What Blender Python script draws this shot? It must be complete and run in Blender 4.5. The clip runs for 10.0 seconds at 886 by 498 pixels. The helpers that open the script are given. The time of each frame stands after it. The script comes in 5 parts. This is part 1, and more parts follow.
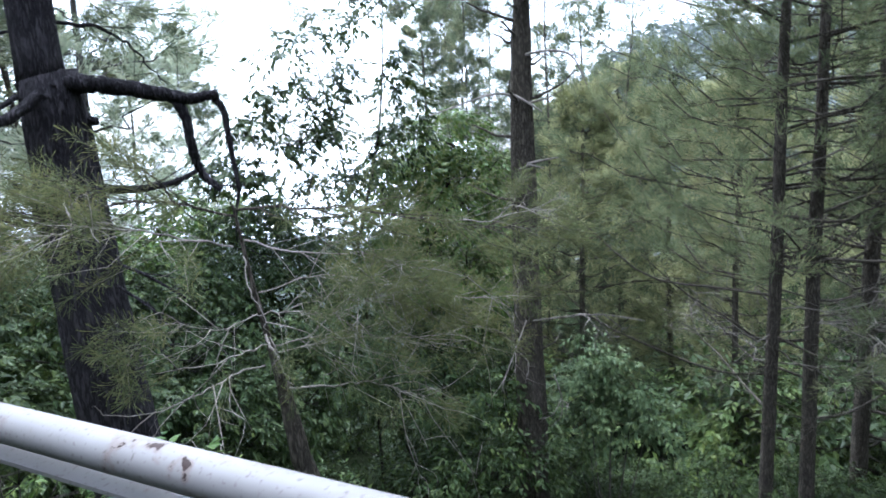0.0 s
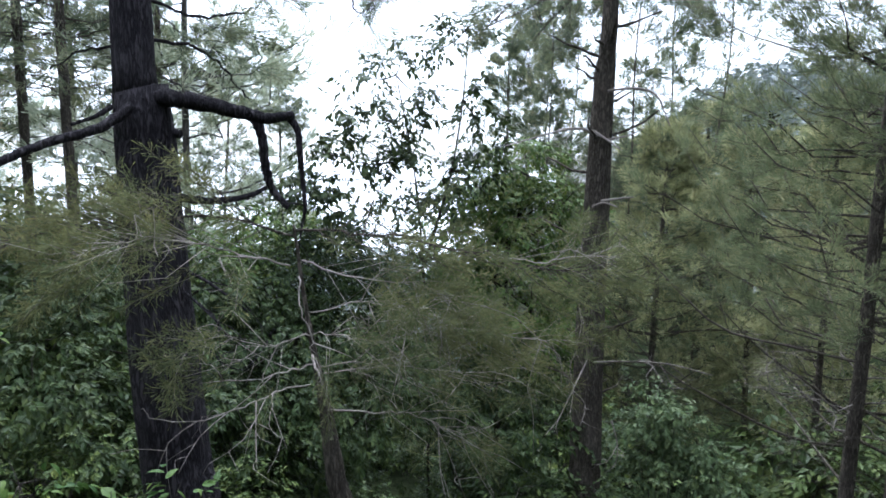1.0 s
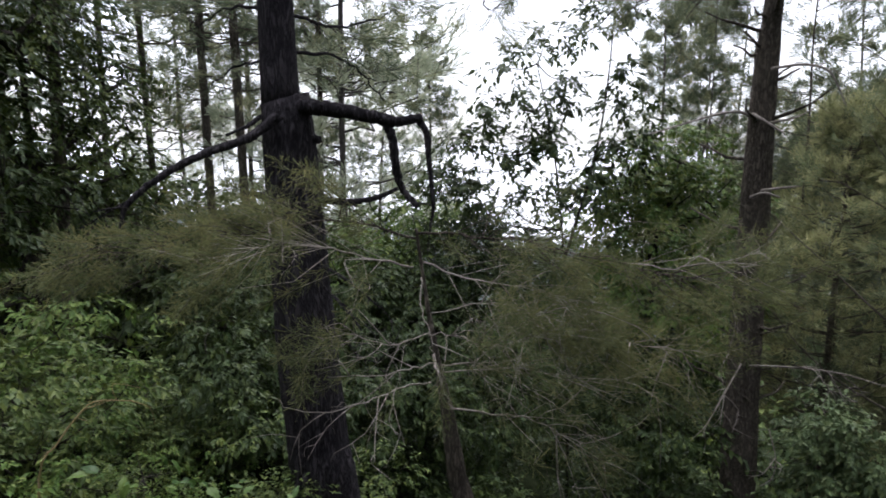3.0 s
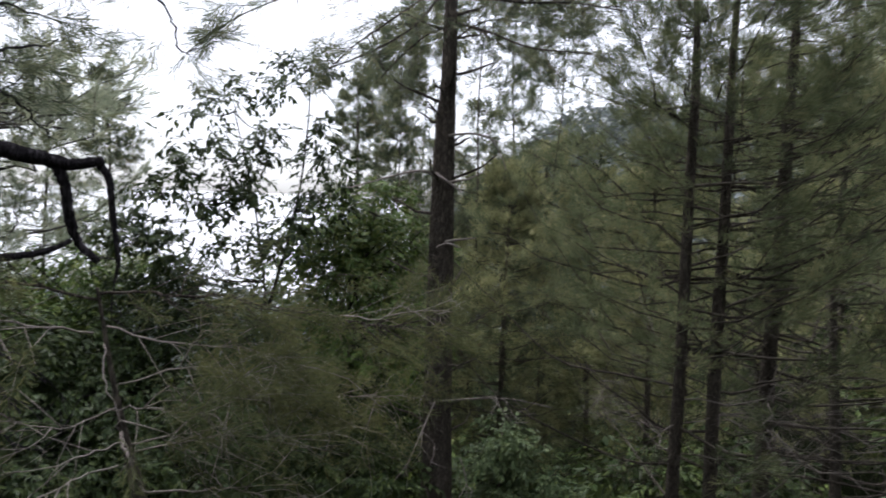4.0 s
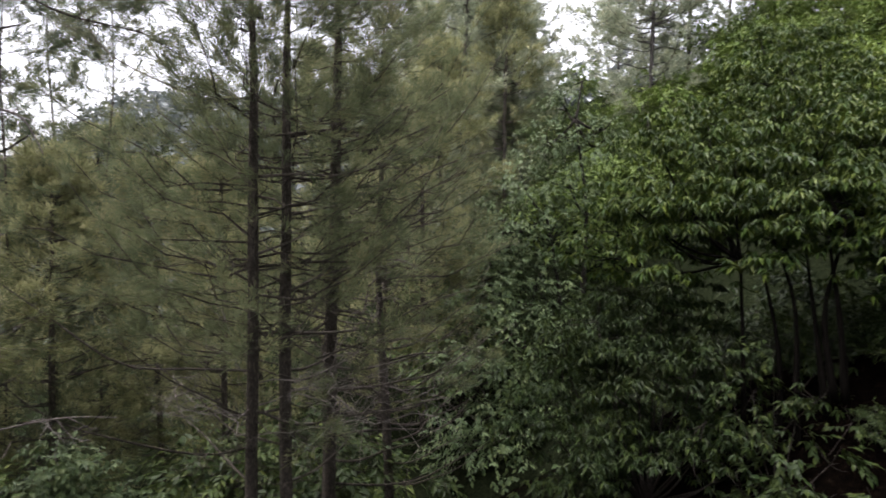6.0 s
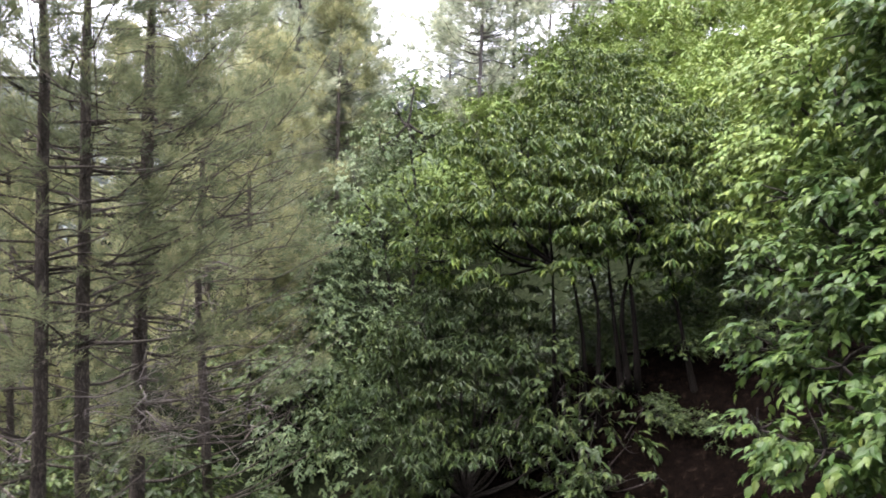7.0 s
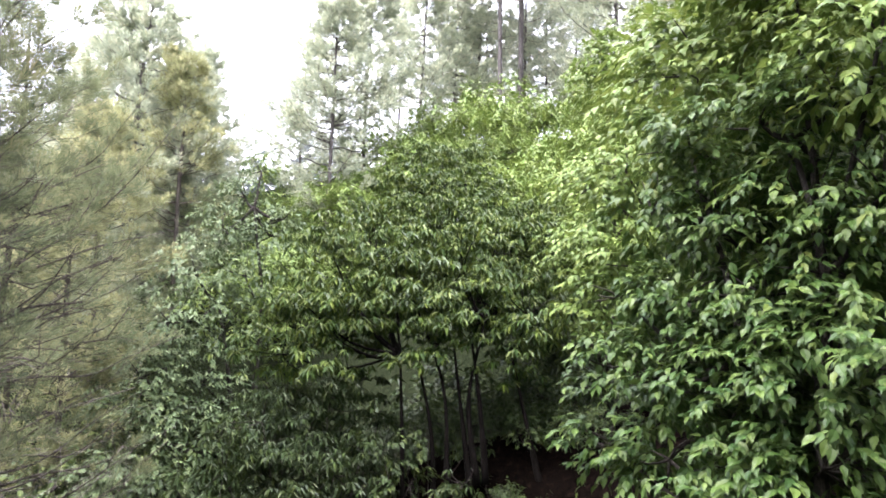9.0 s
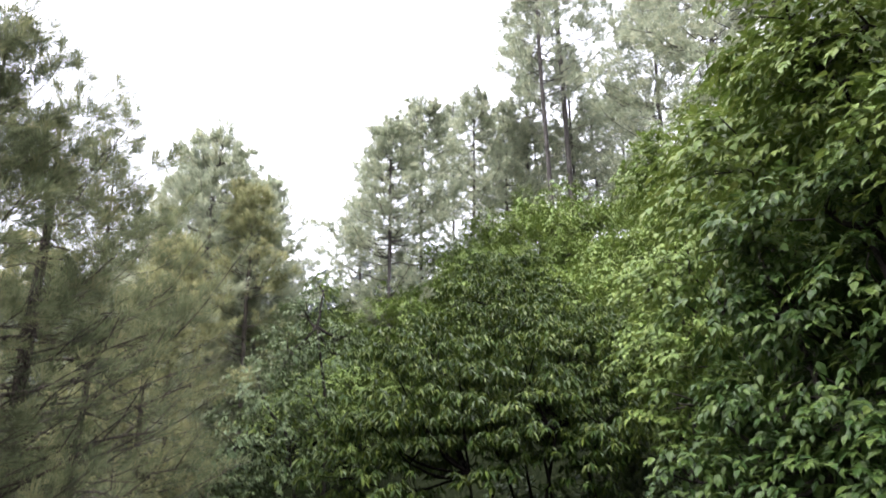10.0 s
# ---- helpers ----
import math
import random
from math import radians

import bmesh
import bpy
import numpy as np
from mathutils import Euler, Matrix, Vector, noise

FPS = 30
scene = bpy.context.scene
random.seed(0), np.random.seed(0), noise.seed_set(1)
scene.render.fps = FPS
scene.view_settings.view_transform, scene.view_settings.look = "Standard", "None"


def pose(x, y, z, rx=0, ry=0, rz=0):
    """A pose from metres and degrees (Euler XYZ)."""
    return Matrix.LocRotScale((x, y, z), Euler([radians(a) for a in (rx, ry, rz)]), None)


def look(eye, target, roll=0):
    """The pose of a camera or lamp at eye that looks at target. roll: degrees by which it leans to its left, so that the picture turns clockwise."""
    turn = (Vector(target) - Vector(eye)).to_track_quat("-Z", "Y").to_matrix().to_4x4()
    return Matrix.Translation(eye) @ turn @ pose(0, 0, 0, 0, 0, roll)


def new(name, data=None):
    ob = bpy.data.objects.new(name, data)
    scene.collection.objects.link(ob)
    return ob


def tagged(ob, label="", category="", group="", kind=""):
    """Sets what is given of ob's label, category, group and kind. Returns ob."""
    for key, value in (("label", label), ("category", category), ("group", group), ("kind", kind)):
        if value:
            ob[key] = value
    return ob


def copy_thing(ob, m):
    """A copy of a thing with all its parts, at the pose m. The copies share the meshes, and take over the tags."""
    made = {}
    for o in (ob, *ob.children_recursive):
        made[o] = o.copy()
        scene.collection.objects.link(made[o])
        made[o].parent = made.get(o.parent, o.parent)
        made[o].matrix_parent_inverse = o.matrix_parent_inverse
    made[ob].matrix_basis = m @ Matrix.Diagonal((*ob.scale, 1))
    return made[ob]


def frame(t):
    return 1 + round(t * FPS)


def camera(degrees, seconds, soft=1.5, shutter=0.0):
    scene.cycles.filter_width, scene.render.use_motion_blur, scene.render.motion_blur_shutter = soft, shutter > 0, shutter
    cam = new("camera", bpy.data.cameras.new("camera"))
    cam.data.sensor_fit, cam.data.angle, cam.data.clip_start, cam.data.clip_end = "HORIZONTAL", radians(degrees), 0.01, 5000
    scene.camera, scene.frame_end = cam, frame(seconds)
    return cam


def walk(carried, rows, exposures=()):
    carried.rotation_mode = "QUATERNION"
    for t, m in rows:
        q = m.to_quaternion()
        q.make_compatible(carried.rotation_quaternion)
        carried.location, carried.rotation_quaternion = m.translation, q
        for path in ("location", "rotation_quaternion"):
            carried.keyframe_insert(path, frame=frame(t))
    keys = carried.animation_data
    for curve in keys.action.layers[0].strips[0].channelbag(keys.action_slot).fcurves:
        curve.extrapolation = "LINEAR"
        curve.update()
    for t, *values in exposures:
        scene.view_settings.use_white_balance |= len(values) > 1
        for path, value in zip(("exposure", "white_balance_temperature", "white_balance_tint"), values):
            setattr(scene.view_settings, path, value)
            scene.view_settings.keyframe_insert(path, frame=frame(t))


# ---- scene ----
# A steep wooded hillside below a mountain road, seen from the road's guard rail under an overcast sky.
cam = camera(69.88, 10.0, soft=1.7, shutter=0.2)
walk(cam, [
    (0.0, pose(0.000, 0.000, 1.300, 81.34, 2.71, -8.00)),
    (0.5, pose(0.059, -0.019, 1.335, 82.77, -1.19, -2.84)),
    (1.0, pose(0.076, 0.020, 1.343, 83.46, -1.52, -0.76)),
    (1.5, pose(0.074, 0.067, 1.323, 80.74, 1.56, 5.45)),
    (2.0, pose(0.087, 0.074, 1.353, 83.04, 2.07, 13.92)),
    (2.2, pose(0.113, 0.073, 1.366, 83.20, 1.38, 16.59)),
    (2.5, pose(0.142, 0.063, 1.384, 82.84, 0.73, 17.37)),
    (2.9, pose(0.180, 0.049, 1.408, 81.88, -0.06, 14.04)),
    (3.3, pose(0.218, 0.036, 1.432, 82.33, -0.47, 7.03)),
    (3.5, pose(0.209, 0.056, 1.434, 83.89, -0.56, 0.06)),
    (4.0, pose(0.167, 0.068, 1.430, 86.66, -1.60, -13.76)),
    (4.5, pose(0.123, 0.065, 1.410, 89.90, -2.31, -25.45)),
    (5.0, pose(0.142, 0.045, 1.391, 89.55, -2.14, -33.52)),
    (5.5, pose(0.157, 0.031, 1.405, 86.89, -0.55, -42.70)),
    (6.0, pose(0.169, 0.020, 1.425, 86.64, -0.89, -51.26)),
    (6.2, pose(0.177, -0.034, 1.425, 86.93, -1.14, -54.55)),
    (7.3, pose(0.283, -0.006, 1.444, 87.49, -1.91, -69.97)),
    (7.5, pose(0.296, 0.003, 1.459, 87.86, -1.55, -72.56)),
    (8.0, pose(0.339, -0.019, 1.478, 89.34, -1.54, -78.06)),
    (8.5, pose(0.350, -0.030, 1.489, 92.26, -1.42, -81.35)),
    (9.0, pose(0.339, -0.019, 1.506, 95.21, -2.04, -79.51)),
    (9.5, pose(0.343, -0.016, 1.524, 98.26, -2.43, -76.39)),
    (10.0, pose(0.352, -0.016, 1.534, 104.92, 0.59, -73.64)),
], exposures=[(0.0, 2.30, 5300, 8), (1.0, 1.93, 5500, 9), (2.2, 1.50, 5950, 11), (3.3, 1.22, 6150, 14), (4.5, 0.88, 6150, 14), (5.5, 0.84, 6400, 16), (6.2, 1.83, 6450, 19), (7.3, 2.85, 6200, 23), (8.5, 3.08, 6150, 24), (9.5, 2.68, 6200, 20), (10.0, 2.00, 6300, 18)])

# ---- sky and light ----
SUN_EL, SUN_AZ = radians(70), radians(-30)
world = bpy.data.worlds.new("sky")
scene.world = world
world.use_nodes = True
wn, wl = world.node_tree.nodes, world.node_tree.links
sky = wn.new("ShaderNodeTexSky")
sky.sky_type, sky.sun_disc = "NISHITA", False
sky.sun_elevation, sky.sun_rotation = SUN_EL, SUN_AZ
sky.air_density, sky.dust_density, sky.ozone_density = 1.0, 2.0, 1.0
pale = wn.new("ShaderNodeHueSaturation")
pale.inputs["Saturation"].default_value = 0.22
wl.new(sky.outputs[0], pale.inputs["Color"])
# an overcast sky is about three times as bright overhead as at the horizon
where = wn.new("ShaderNodeTexCoord")
split = wn.new("ShaderNodeSeparateXYZ")
wl.new(where.outputs["Generated"], split.inputs[0])
rise = wn.new("ShaderNodeMapRange")
rise.inputs["From Min"].default_value, rise.inputs["From Max"].default_value = 0.0, 1.0
rise.inputs["To Min"].default_value, rise.inputs["To Max"].default_value = 1.1, 2.6
wl.new(split.outputs["Z"], rise.inputs["Value"])
cloud = wn.new("ShaderNodeVectorMath")
cloud.operation = "SCALE"
wl.new(pale.outputs[0], cloud.inputs[0])
wl.new(rise.outputs[0], cloud.inputs["Scale"])
wl.new(cloud.outputs[0], wn["Background"].inputs["Color"])
wn["Background"].inputs["Strength"].default_value = 0.11

sun = new("sun", bpy.data.lights.new("sun", "SUN"))
sun.data.energy, sun.data.angle, sun.data.color = 1.5, radians(60), (1.0, 0.97, 0.93)
sun.matrix_world = look((60 * math.sin(SUN_AZ) * math.cos(SUN_EL), 60 * math.cos(SUN_AZ) * math.cos(SUN_EL), 60 * math.sin(SUN_EL)), (0, 0, 0))


# ---- materials ----
def material(name):
    m = bpy.data.materials.new(name)
    m.use_nodes = True
    return m, m.node_tree.nodes, m.node_tree.links, m.node_tree.nodes["Principled BSDF"]


def ramp(nodes, stops):
    r = nodes.new("ShaderNodeValToRGB")
    r.color_ramp.elements[0].position, r.color_ramp.elements[0].color = stops[0][0], (*stops[0][1], 1)
    r.color_ramp.elements[1].position, r.color_ramp.elements[1].color = stops[-1][0], (*stops[-1][1], 1)
    for p, c in stops[1:-1]:
        e = r.color_ramp.elements.new(p)
        e.color = (*c, 1)
    return r


def leaf_material(name, stops, rough=0.42, through_light=0.18, patch=0.6, single=False, gloss=0.22):
    """Green leaves or needles: each leaf has its own shade, whole patches drift in tone, light shines through."""
    m, n, l, b = material(name)
    if single:
        pick = n.new("ShaderNodeObjectInfo").outputs["Random"]
    else:
        pick = n.new("ShaderNodeNewGeometry").outputs["Random Per Island"]
    co = n.new("ShaderNodeTexCoord")
    big = n.new("ShaderNodeTexNoise")
    big.inputs["Scale"].default_value, big.inputs["Detail"].default_value = 0.9, 2.0
    l.new(co.outputs["Object"], big.inputs["Vector"])
    mix = n.new("ShaderNodeMath")
    mix.operation = "MULTIPLY_ADD"
    l.new(big.outputs["Fac"], mix.inputs[0])
    mix.inputs[1].default_value = patch
    add = n.new("ShaderNodeMath")
    add.operation = "MULTIPLY_ADD"
    l.new(pick, add.inputs[0])
    add.inputs[1].default_value = 1.0 - patch * 0.6
    add.inputs[2].default_value = -0.2 * patch
    l.new(add.outputs[0], mix.inputs[2])
    r = ramp(n, stops)
    l.new(mix.outputs[0], r.inputs["Fac"])
    l.new(r.outputs["Color"], b.inputs["Base Color"])
    b.inputs["Roughness"].default_value = rough
    b.inputs["Specular IOR Level"].default_value = gloss
    t = n.new("ShaderNodeBsdfTranslucent")
    warm = n.new("ShaderNodeHueSaturation")
    warm.inputs["Hue"].default_value, warm.inputs["Value"].default_value = 0.485, 1.3
    l.new(r.outputs["Color"], warm.inputs["Color"])
    l.new(warm.outputs[0], t.inputs["Color"])
    s = n.new("ShaderNodeMixShader")
    s.inputs[0].default_value = through_light
    l.new(b.outputs[0], s.inputs[1])
    l.new(t.outputs[0], s.inputs[2])
    l.new(s.outputs[0], n["Material Output"].inputs["Surface"])
    return m


def bark_material(name, dark, light, scale=9.0, depth=0.6):
    m, n, l, b = material(name)
    co = n.new("ShaderNodeTexCoord")
    mp = n.new("ShaderNodeMapping")
    mp.inputs["Scale"].default_value = (1, 1, 0.2)
    l.new(co.outputs["Object"], mp.inputs["Vector"])
    cells = n.new("ShaderNodeTexVoronoi")
    cells.feature = "DISTANCE_TO_EDGE"
    cells.inputs["Scale"].default_value = scale * 3.6
    fine = n.new("ShaderNodeTexNoise")
    fine.inputs["Scale"].default_value, fine.inputs["Detail"].default_value = scale * 4, 5.0
    wide = n.new("ShaderNodeTexNoise")
    wide.inputs["Scale"].default_value, wide.inputs["Detail"].default_value = scale * 0.35, 3.0
    warp = n.new("ShaderNodeVectorMath")
    warp.operation = "MULTIPLY_ADD"
    l.new(fine.outputs["Color"], warp.inputs[0])
    warp.inputs[1].default_value = (0.11, 0.11, 0.11)
    l.new(mp.outputs[0], warp.inputs[2])
    l.new(warp.outputs[0], cells.inputs["Vector"])
    l.new(mp.outputs[0], fine.inputs["Vector"])
    l.new(co.outputs["Object"], wide.inputs["Vector"])
    crack = ramp(n, [(0.0, (0, 0, 0)), (0.34, (1, 1, 1))])
    l.new(cells.outputs["Distance"], crack.inputs["Fac"])
    tone = n.new("ShaderNodeMath")
    tone.operation = "MULTIPLY"
    l.new(crack.outputs["Color"], tone.inputs[0])
    l.new(fine.outputs["Fac"], tone.inputs[1])
    both = n.new("ShaderNodeMath")
    both.operation = "MULTIPLY_ADD"
    l.new(wide.outputs["Fac"], both.inputs[0])
    both.inputs[1].default_value = 0.5
    l.new(tone.outputs[0], both.inputs[2])
    r = ramp(n, [(0.2, dark), (0.85, light)])
    l.new(both.outputs[0], r.inputs["Fac"])
    l.new(r.outputs["Color"], b.inputs["Base Color"])
    b.inputs["Roughness"].default_value = 0.9
    b.inputs["Specular IOR Level"].default_value = 0.06
    bump = n.new("ShaderNodeBump")
    bump.inputs["Strength"].default_value, bump.inputs["Distance"].default_value = depth, 0.02
    l.new(tone.outputs[0], bump.inputs["Height"])
    l.new(bump.outputs[0], b.inputs["Normal"])
    return m


def soil_material():
    m, n, l, b = material("leaf_litter_soil_shaded")
    co = n.new("ShaderNodeTexCoord")
    wide = n.new("ShaderNodeTexNoise")
    wide.inputs["Scale"].default_value, wide.inputs["Detail"].default_value = 0.35, 4.0
    fine = n.new("ShaderNodeTexNoise")
    fine.inputs["Scale"].default_value, fine.inputs["Detail"].default_value = 14.0, 6.0
    l.new(co.outputs["Object"], wide.inputs["Vector"])
    l.new(co.outputs["Object"], fine.inputs["Vector"])
    # soil near the track, coloured almost black to stand in for canopy shade
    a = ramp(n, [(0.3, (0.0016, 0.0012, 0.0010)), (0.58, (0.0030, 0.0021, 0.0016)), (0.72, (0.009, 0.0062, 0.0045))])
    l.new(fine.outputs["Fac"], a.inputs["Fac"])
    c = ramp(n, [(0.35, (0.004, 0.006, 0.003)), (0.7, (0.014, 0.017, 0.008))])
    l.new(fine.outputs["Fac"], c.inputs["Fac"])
    # distance mask that keeps the shade-dark colour around the track
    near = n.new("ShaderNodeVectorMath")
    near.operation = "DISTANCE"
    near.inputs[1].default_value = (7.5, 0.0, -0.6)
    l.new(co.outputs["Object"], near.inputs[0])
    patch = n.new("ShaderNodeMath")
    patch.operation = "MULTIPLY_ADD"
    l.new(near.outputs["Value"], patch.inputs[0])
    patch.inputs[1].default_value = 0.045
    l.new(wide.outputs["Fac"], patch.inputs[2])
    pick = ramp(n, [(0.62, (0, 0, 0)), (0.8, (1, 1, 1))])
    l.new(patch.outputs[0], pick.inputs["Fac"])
    x = n.new("ShaderNodeMix")
    x.data_type = "RGBA"
    l.new(pick.outputs["Color"], x.inputs[0])
    l.new(a.outputs["Color"], x.inputs[6])
    l.new(c.outputs["Color"], x.inputs[7])
    l.new(x.outputs[2], b.inputs["Base Color"])
    b.inputs["Roughness"].default_value = 0.95
    b.inputs["Specular IOR Level"].default_value = 0.0
    bump = n.new("ShaderNodeBump")
    bump.inputs["Distance"].default_value = 0.04
    l.new(fine.outputs["Fac"], bump.inputs["Height"])
    l.new(bump.outputs[0], b.inputs["Normal"])
    return m


def rail_material():
    m, n, l, b = material("worn_white_paint")
    co = n.new("ShaderNodeTexCoord")
    chip, film, zone, speck = [n.new("ShaderNodeTexNoise") for _ in range(4)]
    for q, sc, dt in ((chip, 90.0, 4.0), (film, 9.0, 5.0), (zone, 7.0, 2.0), (speck, 420.0, 2.0)):
        q.inputs["Scale"].default_value, q.inputs["Detail"].default_value = sc, dt
        l.new(co.outputs["Object"], q.inputs["Vector"])
    dirt = ramp(n, [(0.35, (0.195, 0.183, 0.183)), (0.55, (0.168, 0.155, 0.151)), (0.75, (0.110, 0.095, 0.086))])
    l.new(film.outputs["Fac"], dirt.inputs["Fac"])
    fleck = ramp(n, [(0.60, (1, 1, 1)), (0.72, (0.62, 0.58, 0.55))])
    l.new(speck.outputs["Fac"], fleck.inputs["Fac"])
    paint = n.new("ShaderNodeMix")
    paint.data_type, paint.blend_type = "RGBA", "MULTIPLY"
    paint.inputs[0].default_value = 1.0
    l.new(dirt.outputs["Color"], paint.inputs[6])
    l.new(fleck.outputs["Color"], paint.inputs[7])
    worn = n.new("ShaderNodeMath")
    worn.operation = "MULTIPLY_ADD"
    l.new(zone.outputs["Fac"], worn.inputs[0])
    worn.inputs[1].default_value = 0.45
    l.new(chip.outputs["Fac"], worn.inputs[2])
    stain = ramp(n, [(0.80, (0, 0, 0)), (0.95, (0.75, 0.75, 0.75))])
    rust = ramp(n, [(0.895, (0, 0, 0)), (0.915, (1, 1, 1))])
    l.new(worn.outputs[0], stain.inputs["Fac"])
    l.new(worn.outputs[0], rust.inputs["Fac"])
    x = n.new("ShaderNodeMix")
    x.data_type = "RGBA"
    l.new(stain.outputs["Color"], x.inputs[0])
    l.new(paint.outputs[2], x.inputs[6])
    x.inputs[7].default_value = (0.105, 0.062, 0.042, 1)
    y = n.new("ShaderNodeMix")
    y.data_type = "RGBA"
    l.new(rust.outputs["Color"], y.inputs[0])
    l.new(x.outputs[2], y.inputs[6])
    y.inputs[7].default_value = (0.022, 0.010, 0.008, 1)
    l.new(y.outputs[2], b.inputs["Base Color"])
    b.inputs["Roughness"].default_value = 0.6
    b.inputs["Specular IOR Level"].default_value = 0.25
    bump = n.new("ShaderNodeBump")
    bump.invert = True
    bump.inputs["Distance"].default_value = 0.001
    l.new(rust.outputs["Color"], bump.inputs["Height"])
    l.new(bump.outputs[0], b.inputs["Normal"])
    return m


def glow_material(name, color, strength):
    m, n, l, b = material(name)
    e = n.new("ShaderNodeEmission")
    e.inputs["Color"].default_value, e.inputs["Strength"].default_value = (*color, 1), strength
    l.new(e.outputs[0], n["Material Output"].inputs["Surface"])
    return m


BARK_DARK = bark_material("dark_pine_bark", (0.012, 0.0105, 0.0125), (0.062, 0.055, 0.06), 9, 0.9)
BARK_BROWN = bark_material("brown_pine_bark", (0.026, 0.0225, 0.0185), (0.150, 0.127, 0.104), 10, 0.7)
BARK_SMOOTH = bark_material("smooth_grey_bark", (0.012, 0.010, 0.009), (0.055, 0.048, 0.04), 14, 0.4)
# smooth bark darkened in colour for stems shaded by their crown
BARK_SHADED = bark_material("shaded_stem_bark", (0.003, 0.0025, 0.002), (0.011, 0.009, 0.007), 14, 0.4)
# bark of the far pines, lightened in colour to imitate haze
BARK_HAZED = bark_material("haze_paled_pine_bark", (0.05, 0.045, 0.042), (0.15, 0.135, 0.125), 8, 0.5)
TWIG_BROWN = bark_material("grey_brown_limb_bark", (0.05, 0.043, 0.036), (0.19, 0.165, 0.138), 16, 0.3)
TWIG_GREY = bark_material("weathered_dead_twig", (0.12, 0.10, 0.09), (0.36, 0.32, 0.29), 20, 0.2)
NEEDLE = leaf_material("pine_needles", [(0.0, (0.037, 0.052, 0.032)), (0.5, (0.100, 0.123, 0.072)), (0.85, (0.183, 0.189, 0.100)), (1.0, (0.208, 0.151, 0.089))], 0.5, 0.4, 0.4, gloss=0.08)
NEEDLE_YELLOW = leaf_material("yellowish_pine_needles", [(0.0, (0.079, 0.095, 0.045)), (0.5, (0.227, 0.244, 0.123)), (0.9, (0.358, 0.349, 0.175)), (1.0, (0.321, 0.244, 0.131))], 0.5, 0.4, 0.4, gloss=0.08)
NEEDLE_OLIVE = leaf_material("olive_green_pine_needles", [(0.0, (0.046, 0.060, 0.033)), (0.5, (0.122, 0.149, 0.078)), (0.85, (0.201, 0.213, 0.106)), (1.0, (0.208, 0.166, 0.089))], 0.5, 0.4, 0.4, gloss=0.08)
# needles paled and greyed so that far pines look hazy
NEEDLE_HAZED = leaf_material("haze_paled_pine_needles", [(0.0, (0.187, 0.220, 0.156)), (0.5, (0.305, 0.339, 0.237)), (1.0, (0.389, 0.399, 0.274))], 0.5, 0.4, 0.4, gloss=0.08)
LEAF_MID = leaf_material("mid_green_leaves", [(0.0, (0.026, 0.045, 0.014)), (0.5, (0.056, 0.082, 0.022)), (1.0, (0.112, 0.134, 0.030))], 0.45, gloss=0.15)
LEAF_BRIGHT = leaf_material("bright_green_leaves", [(0.0, (0.053, 0.098, 0.020)), (0.5, (0.102, 0.153, 0.032)), (1.0, (0.157, 0.195, 0.045))], gloss=0.14)
# dark green, lowered further to carry the deep shade under trees
LEAF_DARK = leaf_material("dark_shaded_green_leaves", [(0.0, (0.014, 0.026, 0.008)), (0.5, (0.026, 0.043, 0.012)), (1.0, (0.052, 0.068, 0.014))], 0.45, gloss=0.15)
LEAF_OLIVE = leaf_material("grey_green_leaves", [(0.0, (0.040, 0.063, 0.028)), (0.5, (0.066, 0.098, 0.040)), (1.0, (0.109, 0.137, 0.051))], 0.45, gloss=0.15)
LEAF_FRESH = leaf_material("saturated_green_leaves", [(0.0, (0.031, 0.060, 0.013)), (0.5, (0.065, 0.108, 0.023)), (1.0, (0.131, 0.150, 0.034))], 0.45, gloss=0.12)
LEAF_LUSH = leaf_material("lush_green_leaves", [(0.0, (0.015, 0.034, 0.007)), (0.5, (0.038, 0.067, 0.012)), (1.0, (0.093, 0.122, 0.020))], 0.42, patch=0.25, gloss=0.16)
LEAF_NEAR = leaf_material("broad_fresh_green_leaf", [(0.0, (0.017, 0.042, 0.010)), (0.5, (0.043, 0.078, 0.017)), (0.85, (0.072, 0.109, 0.025)), (1.0, (0.137, 0.143, 0.030))], 0.4, 0.25, 0.35, gloss=0.16)
NEEDLE_BROWN = leaf_material("olive_pine_needles", [(0.0, (0.048, 0.062, 0.030)), (0.5, (0.095, 0.108, 0.047)), (0.85, (0.145, 0.142, 0.058)), (1.0, (0.180, 0.115, 0.055))], 0.5, 0.45, gloss=0.08)
LEAF_SINGLE = leaf_material("single_fresh_green_leaf", [(0.0, (0.017, 0.042, 0.010)), (0.5, (0.043, 0.078, 0.017)), (0.85, (0.072, 0.109, 0.025)), (1.0, (0.137, 0.143, 0.030))], 0.4, 0.25, 0.35, True, gloss=0.16)
SOIL = soil_material()
RAIL = rail_material()
STRAW = bark_material("dry_straw_stem", (0.16, 0.12, 0.06), (0.34, 0.27, 0.15), 20, 0.2)
RUST = bark_material("rusty_steel", (0.05, 0.025, 0.015), (0.16, 0.09, 0.06), 30, 0.2)


# ---- mesh tools ----
def unit(v):
    v = np.asarray(v, float)
    return v / np.maximum(np.linalg.norm(v, axis=-1, keepdims=True), 1e-9)


